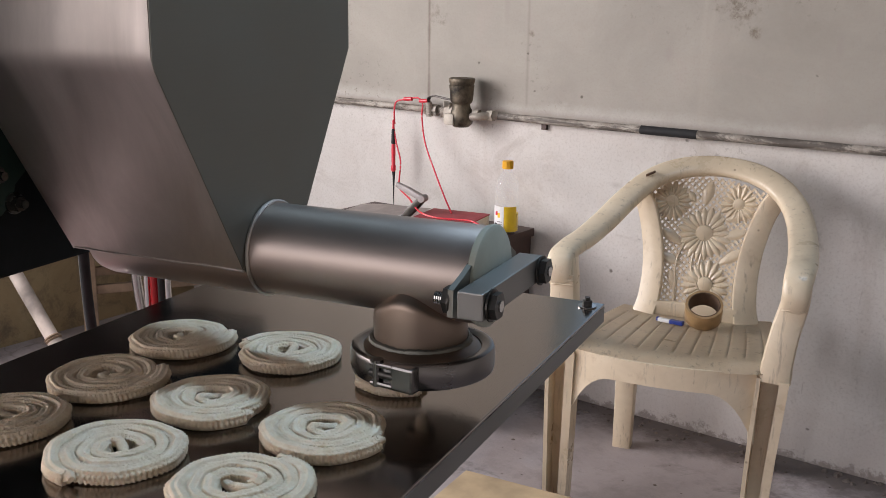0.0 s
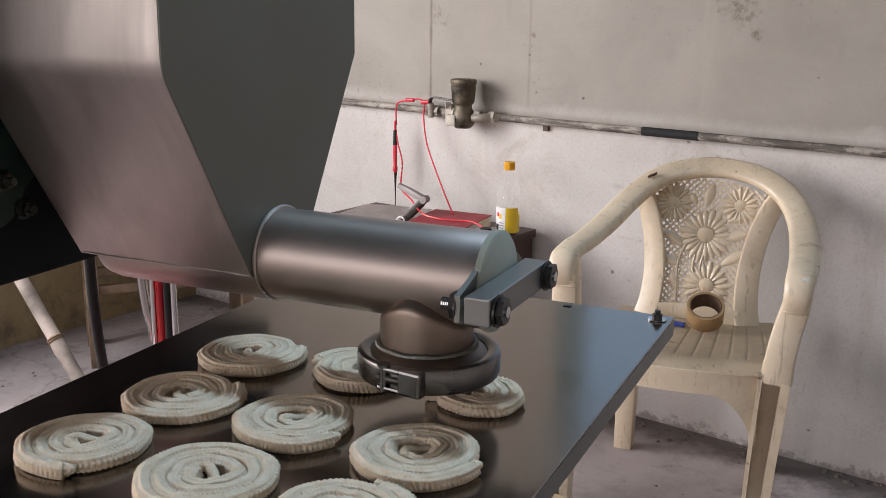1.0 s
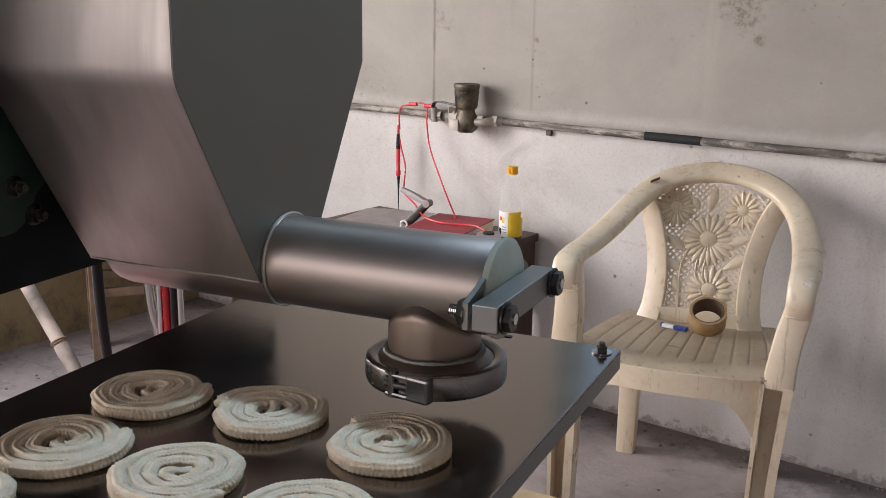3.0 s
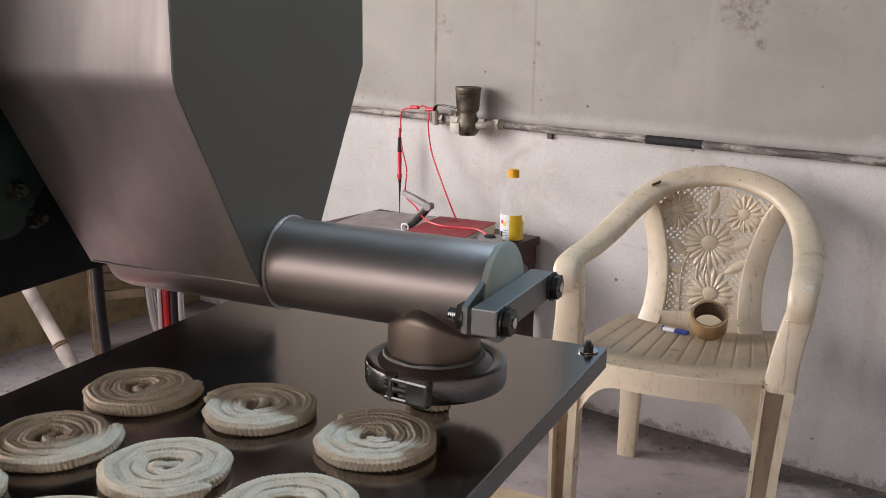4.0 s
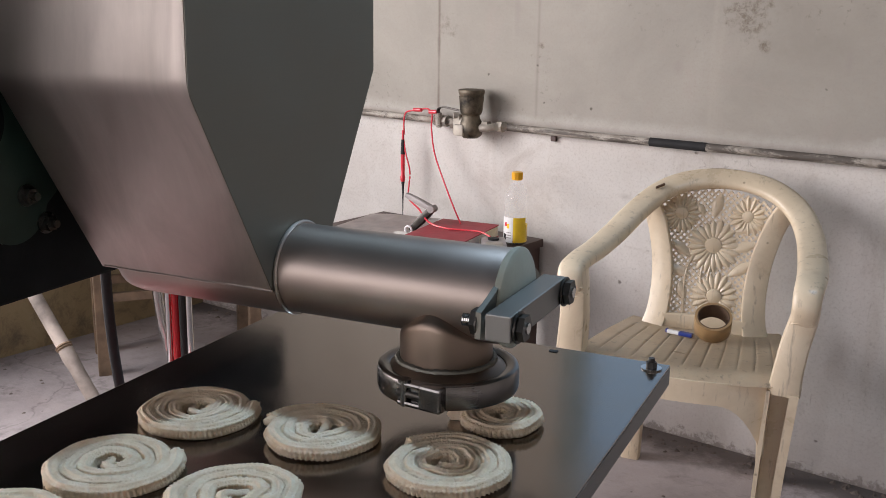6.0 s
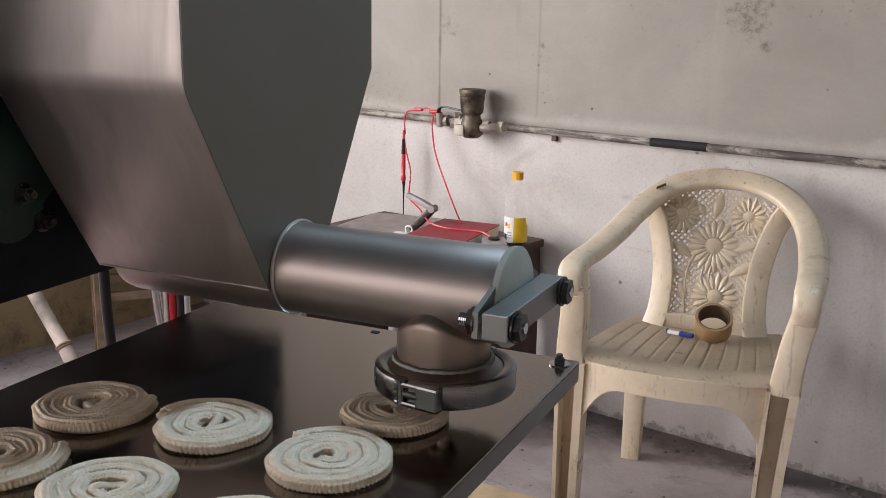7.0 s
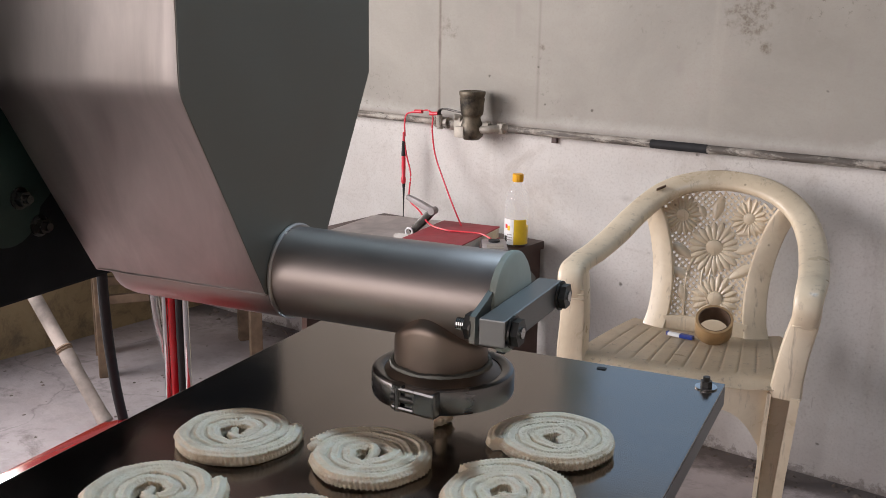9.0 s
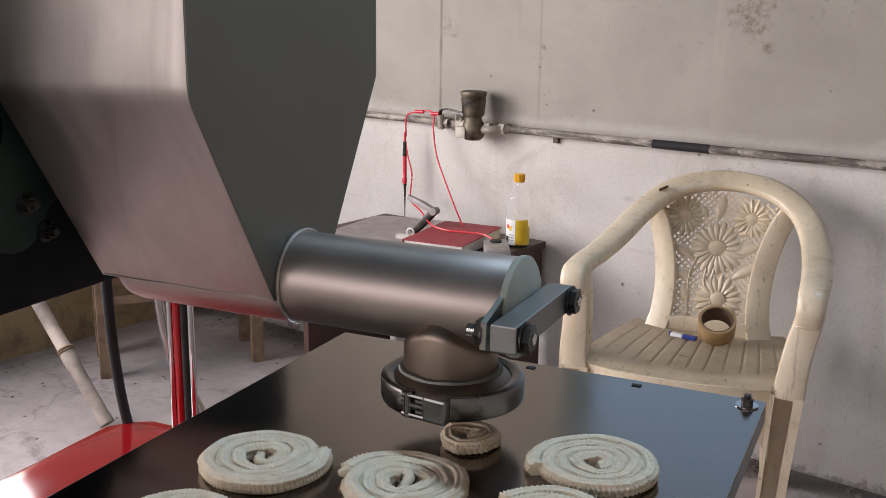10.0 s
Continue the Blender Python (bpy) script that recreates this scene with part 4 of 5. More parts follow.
        path = smooth_path([back_point(sx * x, z) for x, z in ((0.132, 0.425), (0.122, 0.47), (0.119, 0.54), (0.128, 0.62), (0.150, 0.70), (0.178, 0.755))], 6)
        sweep(bm, path, lambda s: rect_profile(0.018, 0.052 + 0.010 * (1 - s), 0.006), up=lambda s, sx=sx: Vector((sx, 0.25, 0)).normalized())
        part("back_stile", bm, CREAM, m, smooth=True)
    bm = bmesh.new()
    box(bm, (0, 0, 0), (0.026, 0.010, 0.004), pose(-0.142, 0.405, 0.793, -38, -20, 34), 0.001)
    part("rim_slot", bm, CARD, m, "dark brown slot in the rim")
    # lower rail where the back meets the seat
    bm = bmesh.new()
    sweep(bm, smooth_path([back_point(x, 0.440) + Vector((0, -0.006, 0)) for x in (-0.108, -0.06, 0, 0.06, 0.108)], 5), lambda s: rect_profile(0.018, 0.050, 0.006))
    part("back_rail", bm, CREAM, m, smooth=True)
    # lattice of crossing bars
    half_w = lambda z: 0.100 + 0.055 * max(0, (z - 0.535) / 0.24) ** 1.3
    top_z = lambda x: 0.785 - 1.35 * x * x
    inside = lambda x, z: abs(x) < half_w(z) and 0.455 < z < top_z(x)
    bm = bmesh.new()
    pitch, bar = 0.0118, 0.0027
    for sgn in (-1, 1):
        for k in range(-52, 53):
            c = k * pitch
            run = []
            for i in range(101):
                d = -0.36 + 0.72 * i / 100
                x = (c + sgn * d) * 0.7071
                z = 0.63 + (-sgn * c + d) * 0.7071
                if inside(x, z):
                    run.append(back_point(x, z))
                else:
                    if len(run) > 1:
                        sweep(bm, run[::3] + ([run[-1]] if (len(run) - 1) % 3 else []), lambda s: [(bar, 0.0016), (-bar, 0.0016), (-bar, -0.0016), (bar, -0.0016)], up=(0, -1, 0))
                    run = []
            if len(run) > 1:
                sweep(bm, run, lambda s: [(bar, 0.0016), (-bar, 0.0016), (-bar, -0.0016), (bar, -0.0016)], up=(0, -1, 0))
    part("lattice", bm, CREAM, m)

    # raised flowers, leaves and stems on the lattice
    def petal(bm, cx, cz, ang, r0, r1, wide, high):
        n1, n2 = 6, 4
        rows = []
        for i in range(n1 + 1):
            s = i / n1
            w = wide * math.sin(math.pi * (0.08 + 0.86 * s ** 1.15)) ** 0.8
            row = []
            for j in range(n2 + 1):
                q = 2 * j / n2 - 1
                rr = r0 + (r1 - r0) * s
                x = cx + rr * math.cos(ang) - q * w * math.sin(ang)
                z = cz + rr * math.sin(ang) + q * w * math.cos(ang)
                p = back_point(x, z)
                p.y -= 0.0022 + high * (1 - q * q) * math.sin(math.pi * (0.12 + 0.76 * s))
                row.append(bm.verts.new(p))
            rows.append(row)
        for a, b in zip(rows, rows[1:]):
            for j in range(n2):
                bm.faces.new((a[j], a[j + 1], b[j + 1], b[j]))

    def flower(cx, cz, r, n, squash=1.0):
        bm = bmesh.new()
        for k in range(n):
            petal(bm, cx, cz, 2 * math.pi * k / n + 0.1, r * 0.28, r * (1 + 0.06 * math.sin(5 * k)), r * 0.155, 0.0070)
        f = part("flower", bm, CREAM, m, smooth=True)
        bm = bmesh.new()
        p = back_point(cx, cz)
        lathe(bm, [(r * 0.36, 0.001), (r * 0.33, 0.006), (r * 0.22, 0.0085), (0, 0.0092)], p, (0, -1, 0), 24)
        part("flower_centre", bm, CREAM, f, smooth=True)

    flower(0.002, 0.640, 0.066, 20)
    flower(-0.088, 0.718, 0.050, 18)
    flower(0.082, 0.722, 0.046, 16)
    flower(0.018, 0.512, 0.060, 18)
    for cx, cz, ang, ln, w in ((-0.005, 0.715, 1.35, 0.060, 0.015), (0.055, 0.680, 0.45, 0.075, 0.014), (0.050, 0.635, 0.35, 0.060, 0.013), (-0.055, 0.610, 2.5, 0.060, 0.013),
                               (-0.050, 0.560, 2.8, 0.062, 0.013), (0.050, 0.570, 0.6, 0.070, 0.013), (-0.060, 0.500, 1.9, 0.045, 0.013), (-0.03, 0.72, 2.2, 0.03, 0.010)):
        bm = bmesh.new()
        petal(bm, cx, cz, ang, 0, ln, w, 0.006)
        part("leaf", bm, CREAM, m, smooth=True)
    for pts in (((-0.02, 0.59), (-0.022, 0.55), (0.0, 0.50)), ((0.0, 0.59), (-0.004, 0.55), (0.008, 0.50)), ((-0.045, 0.62), (-0.062, 0.56), (-0.058, 0.46))):
        bm = bmesh.new()
        sweep(bm, smooth_path([back_point(x, z) + Vector((0, -0.004, 0)) for x, z in pts], 6), round_profile(0.0032, 6))
        part("stem", bm, CREAM, m, smooth=True)
    return m


build_chair()

# ---------------------------------------------------------------- small things on the chair
TAN = plain("brown_packing_tape", (0.36, 0.23, 0.11), 0.35, 0.0, 0.15, 40)
BLUE = plain("blue_plastic", (0.02, 0.04, 0.22), 0.35, 0.0, 0.15, 40)
WHITE = plain("white_plastic", (0.75, 0.75, 0.74), 0.4, 0.0, 0.08, 40)
SEAT_Z = 0.4325


def build_tape():
    m = thing("tape_roll", CHAIR @ pose(0.032, 0.292, SEAT_Z + 0.0255, 34, 0, 8), "roll of brown packing tape on the chair seat", "tape roll")
    bm = bmesh.new()
    lathe(bm, [(0.0395, 0.0), (0.0455, 0.0), (0.0462, 0.001), (0.0462, 0.047), (0.0455, 0.048), (0.0395, 0.048)], seg=48, close=True)
    ob = part("tape", bm, TAN, m, smooth=True)
    bm = bmesh.new()
    lathe(bm, [(0.0372, 0.0), (0.0393, 0.0), (0.0393, 0.0484), (0.0372, 0.0484)], seg=48, close=True)
    part("core", bm, CARD, m, "dark cardboard core", smooth=True)
    return m


build_tape()


def build_cutter():
    m = thing("paper_cutter", CHAIR @ pose(-0.050, 0.282, SEAT_Z + 0.001, 0, 0, -14), "blue and white snap-off paper cutter on the chair seat", "paper cutter")
    bm = bmesh.new()
    box(bm, (0.020, 0, 0.005), (0.036, 0.015, 0.010), bevel=0.002)
    part("handle", bm, BLUE, m, "blue plastic handle")
    bm = bmesh.new()
    box(bm, (-0.014, 0, 0.0045), (0.032, 0.013, 0.009), bevel=0.002)
    part("sleeve", bm, WHITE, m, "white plastic sleeve")
    bm = bmesh.new()
    box(bm, (-0.0325, 0.002, 0.005), (0.005, 0.010, 0.010), bevel=0.001)
    part("end_cap", bm, BLUE, m)
    return m


build_cutter()

# ---------------------------------------------------------------- pipe, valve and test leads on the wall


def on_wall(x, off, z):
    return ROOM @ Vector((x, -off, z))


def build_pipe():
    m = thing("wall_pipe", ROOM, "weathered grey steel pipe fixed along the wall", "pipe")
    for x0, x1 in ((-2.35, -1.155), (-0.985, 1.6)):
        bm = bmesh.new()
        path = [Vector((x, -0.022 + 0.001 * math.sin(3 * x), 0.875 + 0.0015 * math.sin(2.3 * x))) for x in np.linspace(x0, x1, 40)]
        sweep(bm, path, round_profile(0.0115, 12))
        part("pipe_length", bm, PIPE, m, smooth=True)
    bm = bmesh.new()
    sweep(bm, [Vector((x, -0.022 + 0.001 * math.sin(3 * x), 0.875 + 0.0015 * math.sin(2.3 * x))) for x in np.linspace(-0.470, -0.300, 10)], round_profile(0.0126, 12))
    part("tape_wrap", bm, RUBBER, m, "black tape wrapped round the pipe", smooth=True)
    for x in (-0.80,):
        bm = bmesh.new()
        box(bm, (x, -0.006, 0.858), (0.018, 0.012, 0.030), bevel=0.002)
        part("pipe_clip", bm, DARK_WOOD, m)
    return m


def build_valve():
    m = thing("water_meter", ROOM, "old brass-capped water meter in the pipe", "water meter")
    x, y, z = -1.068, -0.070, 0.875
    bm = bmesh.new()
    lathe(bm, [(0, 0.955), (0.020, 0.958), (0.036, 0.964), (0.0415, 0.978), (0.042, 0.985), (0.040, 0.988), (0.036, 0.986), (0, 0.985)], (x, y, 0), seg=40)
    lathe(bm, [(0.028, 0.908), (0.0335, 0.914), (0.0355, 0.92), (0.0380, 0.95), (0.0400, 0.966)], (x, y, 0), seg=40)
    part("cap", bm, BRASS, m, "tarnished brass cap", smooth=True)
    bm = bmesh.new()
    lathe(bm, [(0, 0.834), (0.024, 0.836), (0.034, 0.846), (0.038, 0.866), (0.036, 0.884), (0.029, 0.897), (0.028, 0.905), (0.030, 0.918), (0, 0.918)], (x, y, 0), seg=32)
    for v in bm.verts:
        v.co.x += 0.002 * math.sin(60 * v.co.z)
    part("body", bm, BRASS, m, smooth=True)
    bm = bmesh.new()
    lathe(bm, [(0, -0.052), (0.013, -0.050), (0.024, -0.040), (0.030, -0.02), (0.030, 0.0)], (x - 0.012, y, z), (1, 0, 0), 20)
    box(bm, (x - 0.040, y - 0.014, z + 0.004), (0.026, 0.026, 0.062), pose(0, 0, 0), 0.007)
    box(bm, (x - 0.022, y - 0.034, z - 0.014), (0.038, 0.014, 0.036), pose(0, 0, 0), 0.006)
    cyl(bm, (x - 0.048, y - 0.030, z + 0.030), (x - 0.036, y - 0.018, z + 0.030), 0.010, seg=12)
    part("inlet", bm, PALE_METAL, m, "dusty pale inlet casting", smooth=True)
    bm = bmesh.new()
    sweep(bm, smooth_path([(x + 0.02, y, z - 0.006), (x + 0.058, y + 0.004, z - 0.003), (x + 0.085, y + 0.03, z), (x + 0.105, -0.023, z)], 5), round_profile(0.0125, 12))
    part("outlet", bm, PALE_METAL, m, smooth=True)
    for dx in (-0.072, 0.050, 0.088):
        bm = bmesh.new()
        yy = -0.030 if dx > 0.08 else -0.055
        cyl(bm, (x + dx - 0.010, yy - 0.005, z), (x + dx + 0.010, yy - 0.003, z), 0.0185, seg=6)
        part("union_nut", bm, PALE_METAL if dx > 0 else PIPE, m)
    bm = bmesh.new()
    sweep(bm, smooth_path([(x - 0.055, y, z), (x - 0.075, -0.05, z), (x - 0.095, -0.026, z)], 5), round_profile(0.012, 12))
    part("inlet_elbow", bm, PIPE, m, smooth=True)
    # lever handle of a stop cock beside it
    bm = bmesh.new()
    sweep(bm, smooth_path([(x - 0.150, -0.045, z + 0.020), (x - 0.145, -0.05, z + 0.040), (x - 0.120, -0.055, z + 0.048), (x - 0.075, -0.058, z + 0.044), (x - 0.048, -0.06, z + 0.042)], 6),
          lambda s: rect_profile(0.012, 0.005, 0.0015))
    part("lever", bm, DARK_STEEL, m, "black lever handle", smooth=True)
    bm = bmesh.new()
    cyl(bm, (x - 0.150, -0.040, z - 0.02), (x - 0.150, -0.045, z + 0.026), 0.011, seg=12)
    cyl(bm, (x - 0.175, -0.026, z), (x - 0.125, -0.026, z), 0.0185, seg=8)
    part("stop_cock", bm, PIPE, m)
    return m


build_pipe()
build_valve()


def build_leads():
    m = thing("test_leads", ROOM, "red and black meter test leads hung over the pipe", "test leads")
    bm = bmesh.new()
    sweep(bm, smooth_path([(-1.349, -0.060, 0.82), (-1.353, -0.058, 0.86), (-1.345, -0.055, 0.895), (-1.30, -0.050, 0.905), (-1.262, -0.048, 0.912), (-1.240, -0.05, 0.895), (-1.238, -0.055, 0.85),
                           (-1.212, -0.07, 0.77), (-1.145, -0.10, 0.68), (-1.085, -0.13, 0.615), (-1.035, -0.16, 0.575)], 8), round_profile(0.0028, 8))
    part("red_lead", bm, RED_WIRE, m, smooth=True)
    bm = bmesh.new()
    sweep(bm, smooth_path([(-1.352, -0.066, 0.83), (-1.338, -0.066, 0.76), (-1.312, -0.075, 0.70), (-1.305, -0.09, 0.645), (-1.27, -0.13, 0.622), (-1.18, -0.19, 0.608), (-1.10, -0.24, 0.585),
                           (-1.03, -0.25, 0.578), (-0.97, -0.235, 0.578), (-0.915, -0.225, 0.579), (-0.87, -0.235, 0.572)], 8), round_profile(0.0028, 8))
    part("red_lead", bm, RED_WIRE, m, smooth=True)
    bm = bmesh.new()
    lathe(bm, [(0, 0.66), (0.0065, 0.662), (0.0085, 0.668), (0.0085, 0.680), (0.0065, 0.684), (0.0072, 0.72), (0.0068, 0.76), (0.0050, 0.79), (0.0035, 0.835), (0, 0.836)], (-1.350, -0.066, 0), seg=14)
    part("probe_handle", bm, RED_WIRE, m, "red probe handle", smooth=True)
    bm = bmesh.new()
    lathe(bm, [(0, 0.540), (0.0012, 0.545), (0.0022, 0.60), (0.0040, 0.645), (0.0060, 0.662), (0, 0.664)], (-1.349, -0.066, 0), seg=10)
    part("probe_tip", bm, RUBBER, m, "black probe tip", smooth=True)
    bm = bmesh.new()
    lathe(bm, [(0.0075, 0.755), (0.0078, 0.76), (0.0060, 0.80), (0.0048, 0.805)], (-1.350, -0.066, 0), seg=12)
    part("probe_collar", bm, RUBBER, m, "black probe collar", smooth=True)
    for x, z in ((-1.30, 0.907), (-1.235, 0.905)):
        bm = bmesh.new()
        cyl(bm, (x - 0.016, -0.05, z - 0.002), (x + 0.016, -0.05, z), 0.0065, seg=10)
        part("lead_plug", bm, RED_WIRE, m, smooth=True)
    return m


build_leads()

# ---------------------------------------------------------------- the low desk and what lies on it
DESK_Z = 0.536


def build_desk():
    m = thing("low_desk", ROOM, "dark brown laminate desk against the wall", "desk")
    bm = bmesh.new()
    box(bm, (-1.145, -0.235, DESK_Z - 0.0125), (0.66, 0.43, 0.025), bevel=0.002)
    part("desktop", bm, DARK_WOOD, m)
    bm = bmesh.new()
    box(bm, (-0.832, -0.235, 0.255), (0.022, 0.41, 0.51), bevel=0.001)
    part("side_panel", bm, DARK_WOOD, m)
    bm = bmesh.new()
    box(bm, (-1.455, -0.235, 0.255), (0.022, 0.41, 0.51), bevel=0.001)
    part("side_panel", bm, DARK_WOOD, m)
    bm = bmesh.new()
    box(bm, (-1.144, -0.045, 0.40), (0.598, 0.015, 0.22))
    part("back_panel", bm, DARK_WOOD, m)
    return m


build_desk()
MAROON = plain("maroon_book_cloth", (0.30, 0.035, 0.045), 0.6, 0.0, 0.15, 30)
PAPER = plain("paper_edge", (0.72, 0.69, 0.64), 0.8, 0.0, 0.1, 60)
GREY_PLASTIC = plain("dusty_grey_plastic", (0.30, 0.27, 0.26), 0.5, 0.0, 0.25, 20)
YELLOW = plain("yellow_screw_cap", (0.80, 0.42, 0.01), 0.4, 0.0, 0.08, 30)
LABEL_Y = plain("yellow_label", (0.75, 0.50, 0.02), 0.45, 0.0, 0.1, 30)


def clear_plastic():
    k = Mat("clear_thin_plastic")
    k.put(Base_Color=(0.90, 0.91, 0.90, 1), Roughness=0.08, Alpha=0.10)
    k.bump(k.noise(60, 3), 0.2, 0.001)
    return k.m


CLEAR = clear_plastic()


def build_book():
    m = thing("ledger_book", ROOM @ pose(-1.005, -0.250, DESK_Z, 0, 0, 12), "closed maroon cloth ledger on the desk", "book")
    bm = bmesh.new()
    for z in (0.0015, 0.0365):
        box(bm, (0, 0, z), (0.196, 0.300, 0.003), bevel=0.001)
    box(bm, (-0.0965, 0, 0.019), (0.003, 0.300, 0.036), bevel=0.001)
    part("cover", bm, MAROON, m)
    bm = bmesh.new()
    box(bm, (0.001, 0, 0.019), (0.188, 0.292, 0.0318))
    part("page_block", bm, PAPER, m, "white page block")


build_book()


def build_bottle():
    m = thing("oil_bottle", ROOM @ pose(-0.855, -0.120, DESK_Z, 0, 0, 8), "half-full clear bottle with yellow cap and yellow label", "bottle")
    bm = bmesh.new()
    lathe(bm, [(0, 0.003), (0.030, 0.0), (0.036, 0.004), (0.037, 0.012), (0.037, 0.115), (0.0345, 0.122), (0.037, 0.130), (0.0365, 0.145), (0.031, 0.165), (0.020, 0.182), (0.013, 0.190), (0.0125, 0.205)], seg=36)
    ob = part("body", bm, CLEAR, m, smooth=True)
    ob.visible_shadow = False
    bm = bmesh.new()
    lathe(bm, [(0, 0.006), (0.0345, 0.006), (0.0348, 0.060), (0, 0.060)], seg=28)
    part("oil", bm, LABEL_Y, m, "yellow cooking oil", smooth=True)
    bm = bmesh.new()
    cyl(bm, (0, 0, 0.196), (0, 0, 0.220), 0.0158, seg=24)
    for k in range(24):
        a = 2 * math.pi * k / 24
        cyl(bm, (0.0158 * math.cos(a), 0.0158 * math.sin(a), 0.198), (0.0158 * math.cos(a), 0.0158 * math.sin(a), 0.218), 0.0011, seg=5)
    part("cap", bm, YELLOW, m, "yellow screw cap")

    def wrap(name, mat, a0, a1, z0, z1, r=0.0376, label=""):
        bm = bmesh.new()
        rows = [[bm.verts.new((r * math.cos(a), r * math.sin(a), z)) for z in (z0, z1)] + [bm.verts.new(((r - 0.0012) * math.cos(a), (r - 0.0012) * math.sin(a), z)) for z in (z1, z0)] for a in np.linspace(a0, a1, 14)]
        for p, q in zip(rows, rows[1:]):
            for k in range(4):
                bm.faces.new((p[k], p[(k + 1) % 4], q[(k + 1) % 4], q[k]))
        bm.faces.new(rows[0]), bm.faces.new(rows[-1][::-1])
        return part(name, bm, mat, m, label, smooth=True)

    wrap("label_back", LABEL_Y, -1.35, -0.25, 0.008, 0.084, label="yellow paper label")
    wrap("label_front", WHITE, -2.6, -1.37, 0.006, 0.084, label="white paper label")
    wrap("label_mark", RED_WIRE, -2.2, -1.95, 0.056, 0.068, 0.0382)
    wrap("label_mark", LABEL_Y, -1.93, -1.7, 0.050, 0.064, 0.0382)
    wrap("label_mark", RUBBER, -2.35, -2.0, 0.014, 0.032, 0.0382)
    for k in range(3):
        wrap("label_line", GREY_PLASTIC, -1.95, -1.5, 0.020 + 0.008 * k, 0.0225 + 0.008 * k, 0.0382)


build_bottle()


def build_meter():
    m = thing("multimeter", ROOM @ pose(-0.832, -0.270, DESK_Z, 0, 0, -52), "dusty grey multimeter lying on the desk", "multimeter")
    bm = bmesh.new()
    box(bm, (0, 0, 0.016), (0.15, 0.075, 0.032), bevel=0.008)
    part("case", bm, GREY_PLASTIC, m, smooth=True)
    bm = bmesh.new()
    box(bm, (0.035, 0, 0.0325), (0.05, 0.05, 0.002), bevel=0.0008)
    part("display", bm, PALE_METAL, m)
    bm = bmesh.new()
    cyl(bm, (-0.03, 0, 0.031), (-0.03, 0, 0.037), 0.017, seg=20)
    part("dial", bm, RUBBER, m)


def build_folder():
    m = thing("card_folder", ROOM @ pose(-1.285, -0.255, DESK_Z, 0, 0, 10), "pale grey-brown card folder with a lifted corner", "folder")
    mat = plain("grey_brown_card", (0.56, 0.50, 0.47), 0.5, 0.0, 0.15, 25)
    for name, lift, z0 in (("back_cover", 0.0, 0.001), ("front_cover", 1.0, 0.008)):
        bm = bmesh.new()
        n = 14
        g = []
        for j in range(n + 1):
            row = []
            for i in range(n + 1):
                u, v = i / n, j / n
                z = z0 + lift * (0.030 * max(0, u * 0.5 + v - 0.85) ** 1.2 + 0.003 * math.sin(5 * u) * v)
                row.append(bm.verts.new((0.27 * (u - 0.5), 0.32 * (v - 0.5), z)))
            g.append(row)
        for a, b in zip(g, g[1:]):
            for i in range(n):
                bm.faces.new((a[i], a[i + 1], b[i + 1], b[i]))
        bmesh.ops.solidify(bm, geom=bm.faces[:], thickness=-0.0012)
        part(name, bm, mat, m, smooth=True)
    bm = bmesh.new()
    box(bm, (0, 0, 0.0048), (0.255, 0.305, 0.005))
    part("paper_stack", bm, PAPER, m)


def build_stapler():
    m = thing("stapler", ROOM @ pose(-1.150, -0.215, DESK_Z, 0, 0, 8), "grey and black stapler lying open on its side", "stapler")
    hinge = Vector((0.040, 0, 0.085))
    for name, tip, w, mat in (("upper_arm", Vector((-0.060, 0.01, 0.118)), 0.020, GREY_PLASTIC), ("lower_arm", Vector((-0.032, -0.01, 0.010)), 0.026, DARK_STEEL)):
        bm = bmesh.new()
        sweep(bm, [hinge.lerp(tip, k / 6) for k in range(7)], lambda s, w=w: rect_profile(w * (0.75 + 0.25 * math.sin(3.1 * s)), 0.026 - 0.008 * s, 0.004), up=(0, 1, 0))
        part(name, bm, mat, m, smooth=True)
    bm = bmesh.new()
    cyl(bm, hinge - Vector((0, 0.014, 0)), hinge + Vector((0, 0.014, 0)), 0.012, seg=18)
    part("hinge", bm, GREY_PLASTIC, m, smooth=True)
    bm = bmesh.new()
    sweep(bm, [Vector((-0.030 - 0.012 * math.cos(a), -0.03, 0.015 + 0.012 * math.sin(a))) for a in np.linspace(0, 2 * math.pi, 25)], round_profile(0.003, 7), up=(0, 1, 0), cap=False)
    part("finger_ring", bm, WHITE, m, "white plastic ring", smooth=True)


build_meter()
build_folder()
build_stapler()

# ---------------------------------------------------------------- things on the floor
PALE_WOOD = plain("pale_bamboo", (0.38, 0.32, 0.275), 0.7, 0.0, 0.55, 9, 0.4)
PLY = plain("worn_plywood", (0.40, 0.29, 0.17), 0.7, 0.0, 0.28, 9, 0.4)


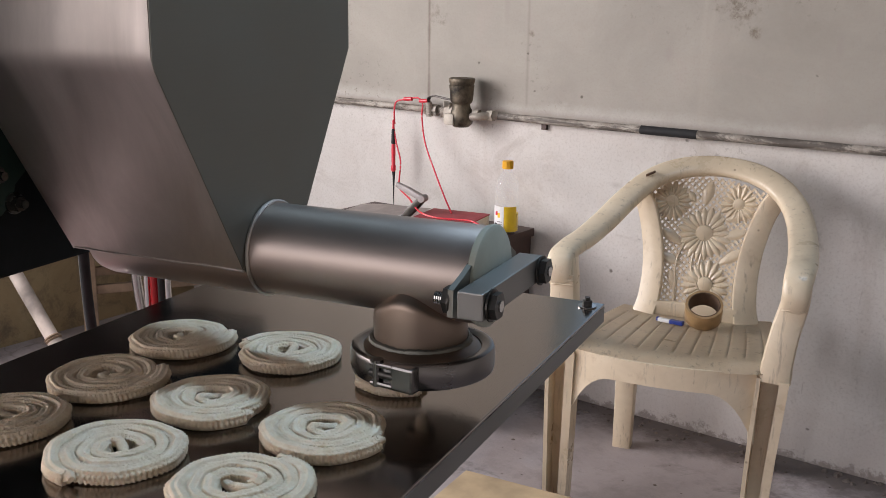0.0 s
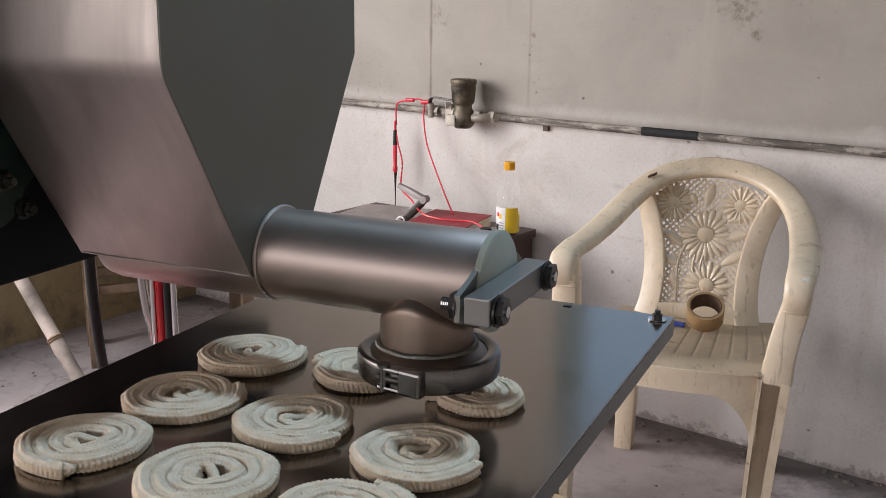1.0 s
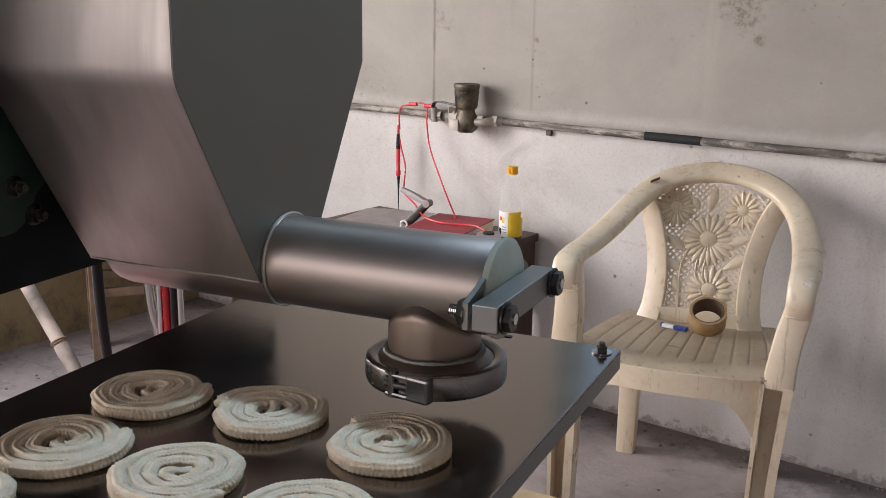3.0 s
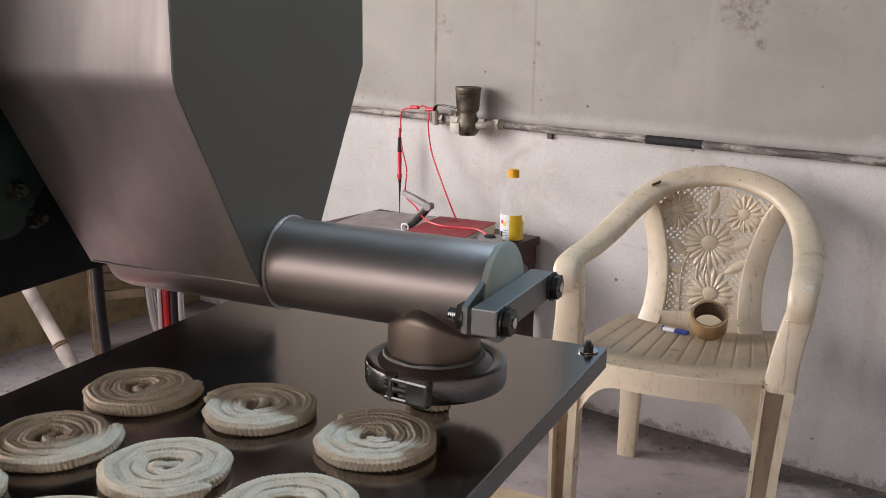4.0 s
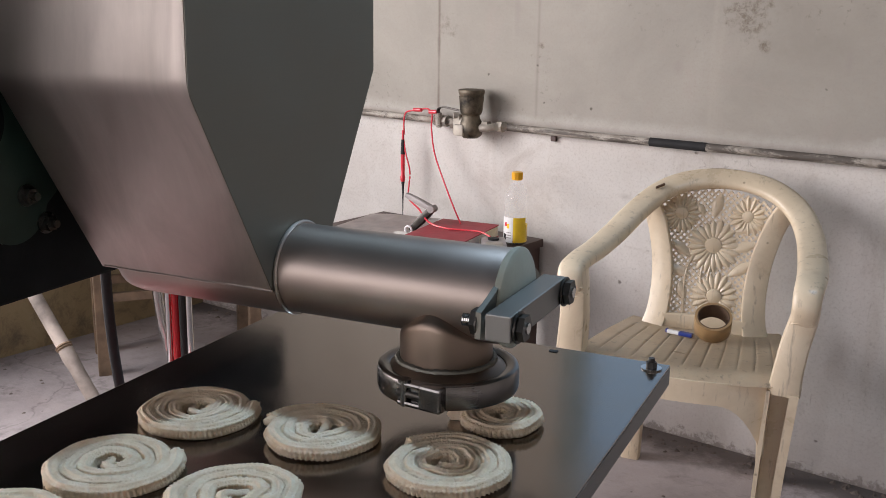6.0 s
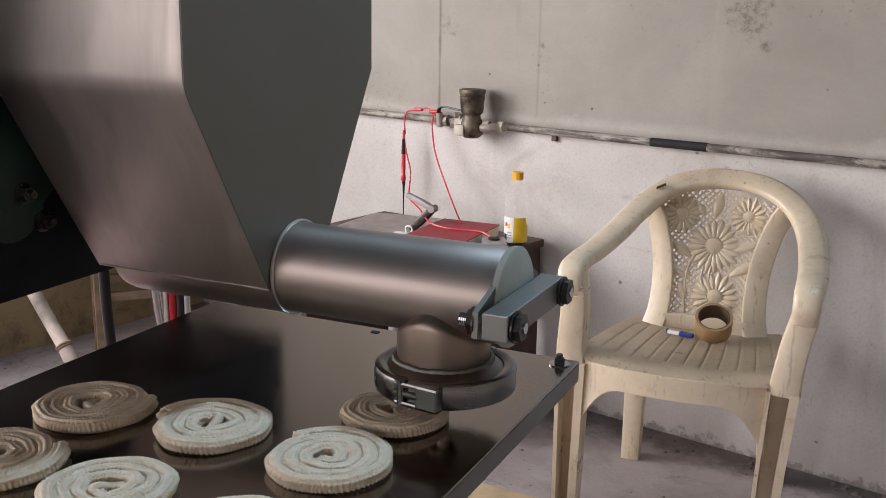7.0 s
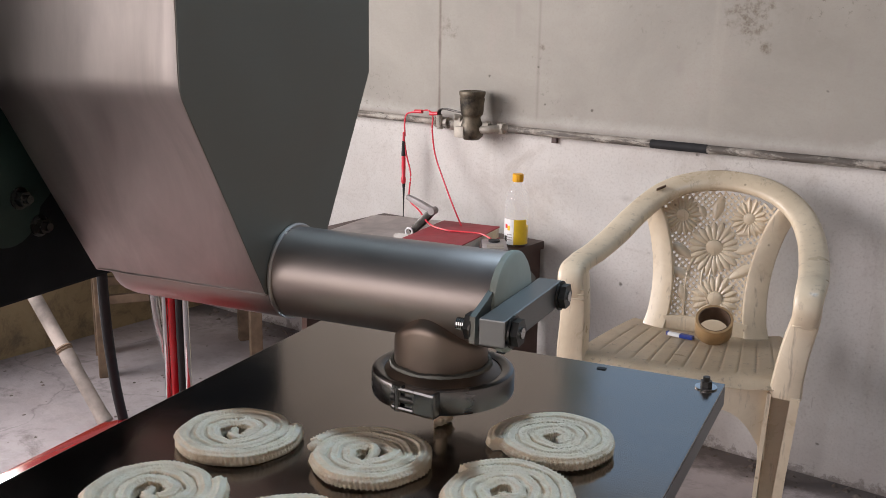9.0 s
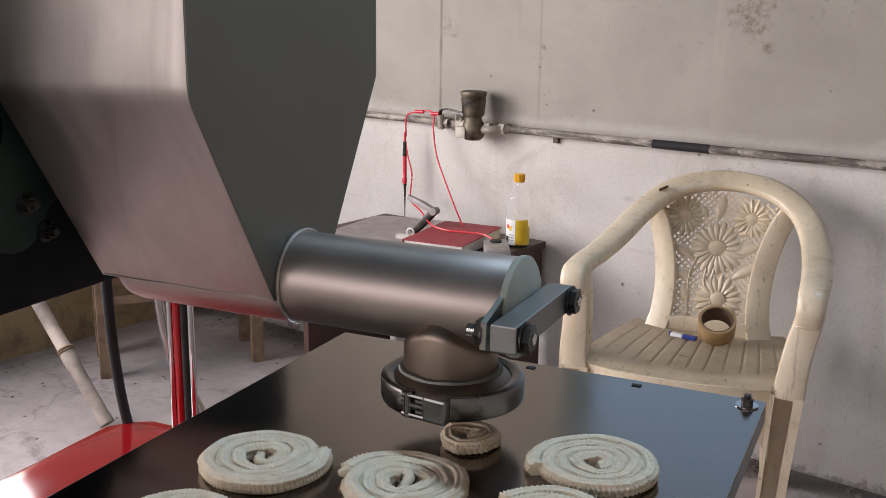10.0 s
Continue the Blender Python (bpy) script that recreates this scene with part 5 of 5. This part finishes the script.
def build_stool():
    m = thing("wooden_stool", ROOM @ pose(-2.05, -0.487, 0, 0, 0, 58.5), "rough brown wooden bench stool by the wall", "stool")
    for x in (-0.258, 0.258):
        for y in (-0.12, 0.12):
            bm = bmesh.new()
            box(bm, (x, y, 0.205), (0.042, 0.042, 0.41), bevel=0.003)
            part("leg", bm, WOOD, m)
    for y in (-0.12, 0.12):
        bm = bmesh.new()
        box(bm, (0, y, 0.27), (0.474, 0.022, 0.03), bevel=0.002)
        part("rail", bm, WOOD, m)
    for x in (-0.258, 0.258):
        bm = bmesh.new()
        box(bm, (x, 0, 0.33), (0.022, 0.198, 0.03), bevel=0.002)
        part("rail", bm, WOOD, m)
    bm = bmesh.new()
    box(bm, (0, 0, 0.4225), (0.58, 0.30, 0.025), bevel=0.003)
    part("seat", bm, WOOD, m)


build_stool()


def build_pole():
    m = thing("leaning_pole", pose(0, 0, 0), "pale bamboo pole leaning over the floor", "pole")
    bm = bmesh.new()
    a, b = Vector((-1.02, 2.83, 0.02)), Vector((-1.62, 3.20, 0.85))
    path = [a.lerp(b, i / 24) for i in range(25)]
    sweep(bm, path, lambda s: [((0.021 + 0.003 * (1 if abs((s * 5) % 1 - 0.5) > 0.44 else 0)) * math.cos(q), (0.021 + 0.003 * (1 if abs((s * 5) % 1 - 0.5) > 0.44 else 0)) * math.sin(q)) for q in np.linspace(0, 2 * math.pi, 13)[:-1]])
    part("stem", bm, PALE_WOOD, m, smooth=True)
    for share in (0.24, 0.62):
        bm = bmesh.new()
        c, d = a.lerp(b, share), (b - a).normalized()
        lathe(bm, [(0.0215, -0.010), (0.0262, -0.004), (0.0235, 0.0), (0.0268, 0.003), (0.0218, 0.008)], c, d, 16)
        part("node", bm, WOOD, m, "dark brown bamboo node", smooth=True)


build_pole()


def build_board():
    m = thing("plywood_crate", pose(0.16, 1.90, 0, 0, 0, -29), "low crate with a worn plywood top", "crate")
    bm = bmesh.new()
    box(bm, (0, 0, 0.141), (0.46, 0.46, 0.018), bevel=0.002)
    part("top", bm, PLY, m)
    for y in (-0.21, 0.21):
        bm = bmesh.new()
        box(bm, (0, y, 0.066), (0.44, 0.02, 0.132), bevel=0.001)
        part("side", bm, PLY, m)


build_board()


def build_litter():
    """Dirt and flakes along the wall's foot and over the floor."""
    rnd = random.Random(3)
    bm = bmesh.new()
    for k in range(420):
        near = rnd.random() < 0.7
        x = rnd.uniform(-2.4, 0.7)
        y = -abs(rnd.gauss(0, 0.05)) - 0.004 if near else rnd.uniform(-1.3, -0.1)
        r = rnd.uniform(0.003, 0.012) * (1.0 if near else 0.6)
        c = Vector((x, y, r * 0.25))
        vs = []
        for i in range(6):
            a = i * math.pi / 3
            vs.append(bm.verts.new(c + Vector((r * math.cos(a) * rnd.uniform(0.6, 1.3), r * math.sin(a) * rnd.uniform(0.6, 1.3), -r * 0.25 + 0.0004))))
        top = bm.verts.new(c + Vector((rnd.uniform(-0.3, 0.3) * r, rnd.uniform(-0.3, 0.3) * r, r * rnd.uniform(0.2, 0.6))))
        for i in range(6):
            bm.faces.new((vs[i], vs[(i + 1) % 6], top))
    ob = part("floor_litter", bm, plain("dark_dirt", (0.13, 0.105, 0.09), 0.9, 0.0, 0.4, 40))
    ob.matrix_world = ROOM
    tagged(ob, "dark crumbs of dirt and flaked plaster", "litter", kind="stuff")


build_litter()

# ---------------------------------------------------------------- what moves


def motions():
    walk(tray, [(t, tray_pose(x, y)) for t, x, y in TRAY_ROWS])
    for ob, (u, v) in snacks:
        walk(ob, [(t, tray_pose(x, y) @ Matrix.Translation((u, v, 0))) for t, x, y in TRAY_ROWS])
    # strand pieces wait in the spout, then sink on to the tray as the nozzle passes over their place
    spout = MACHINE @ Vector((NX, NY, 0.990))
    for piece, at, (u, v), t0 in DRAWN:
        rows = []
        for t, x, y in TRAY_ROWS:
            if t < t0 - 0.001:
                p = (tray_pose(x, y) @ Matrix.Translation((u, v, 0))).inverted() @ spout
                rows.append((t, Matrix.Translation(p)))
        down = max(0.0, math.ceil((t0 + 0.05) * 10 - 0.001) / 10)
        rows.append((down, Matrix.Translation(at)))
        if down < 10.0:
            rows.append((10.0, Matrix.Translation(at)))
        if len(rows) > 1:
            walk(piece, rows)


motions()
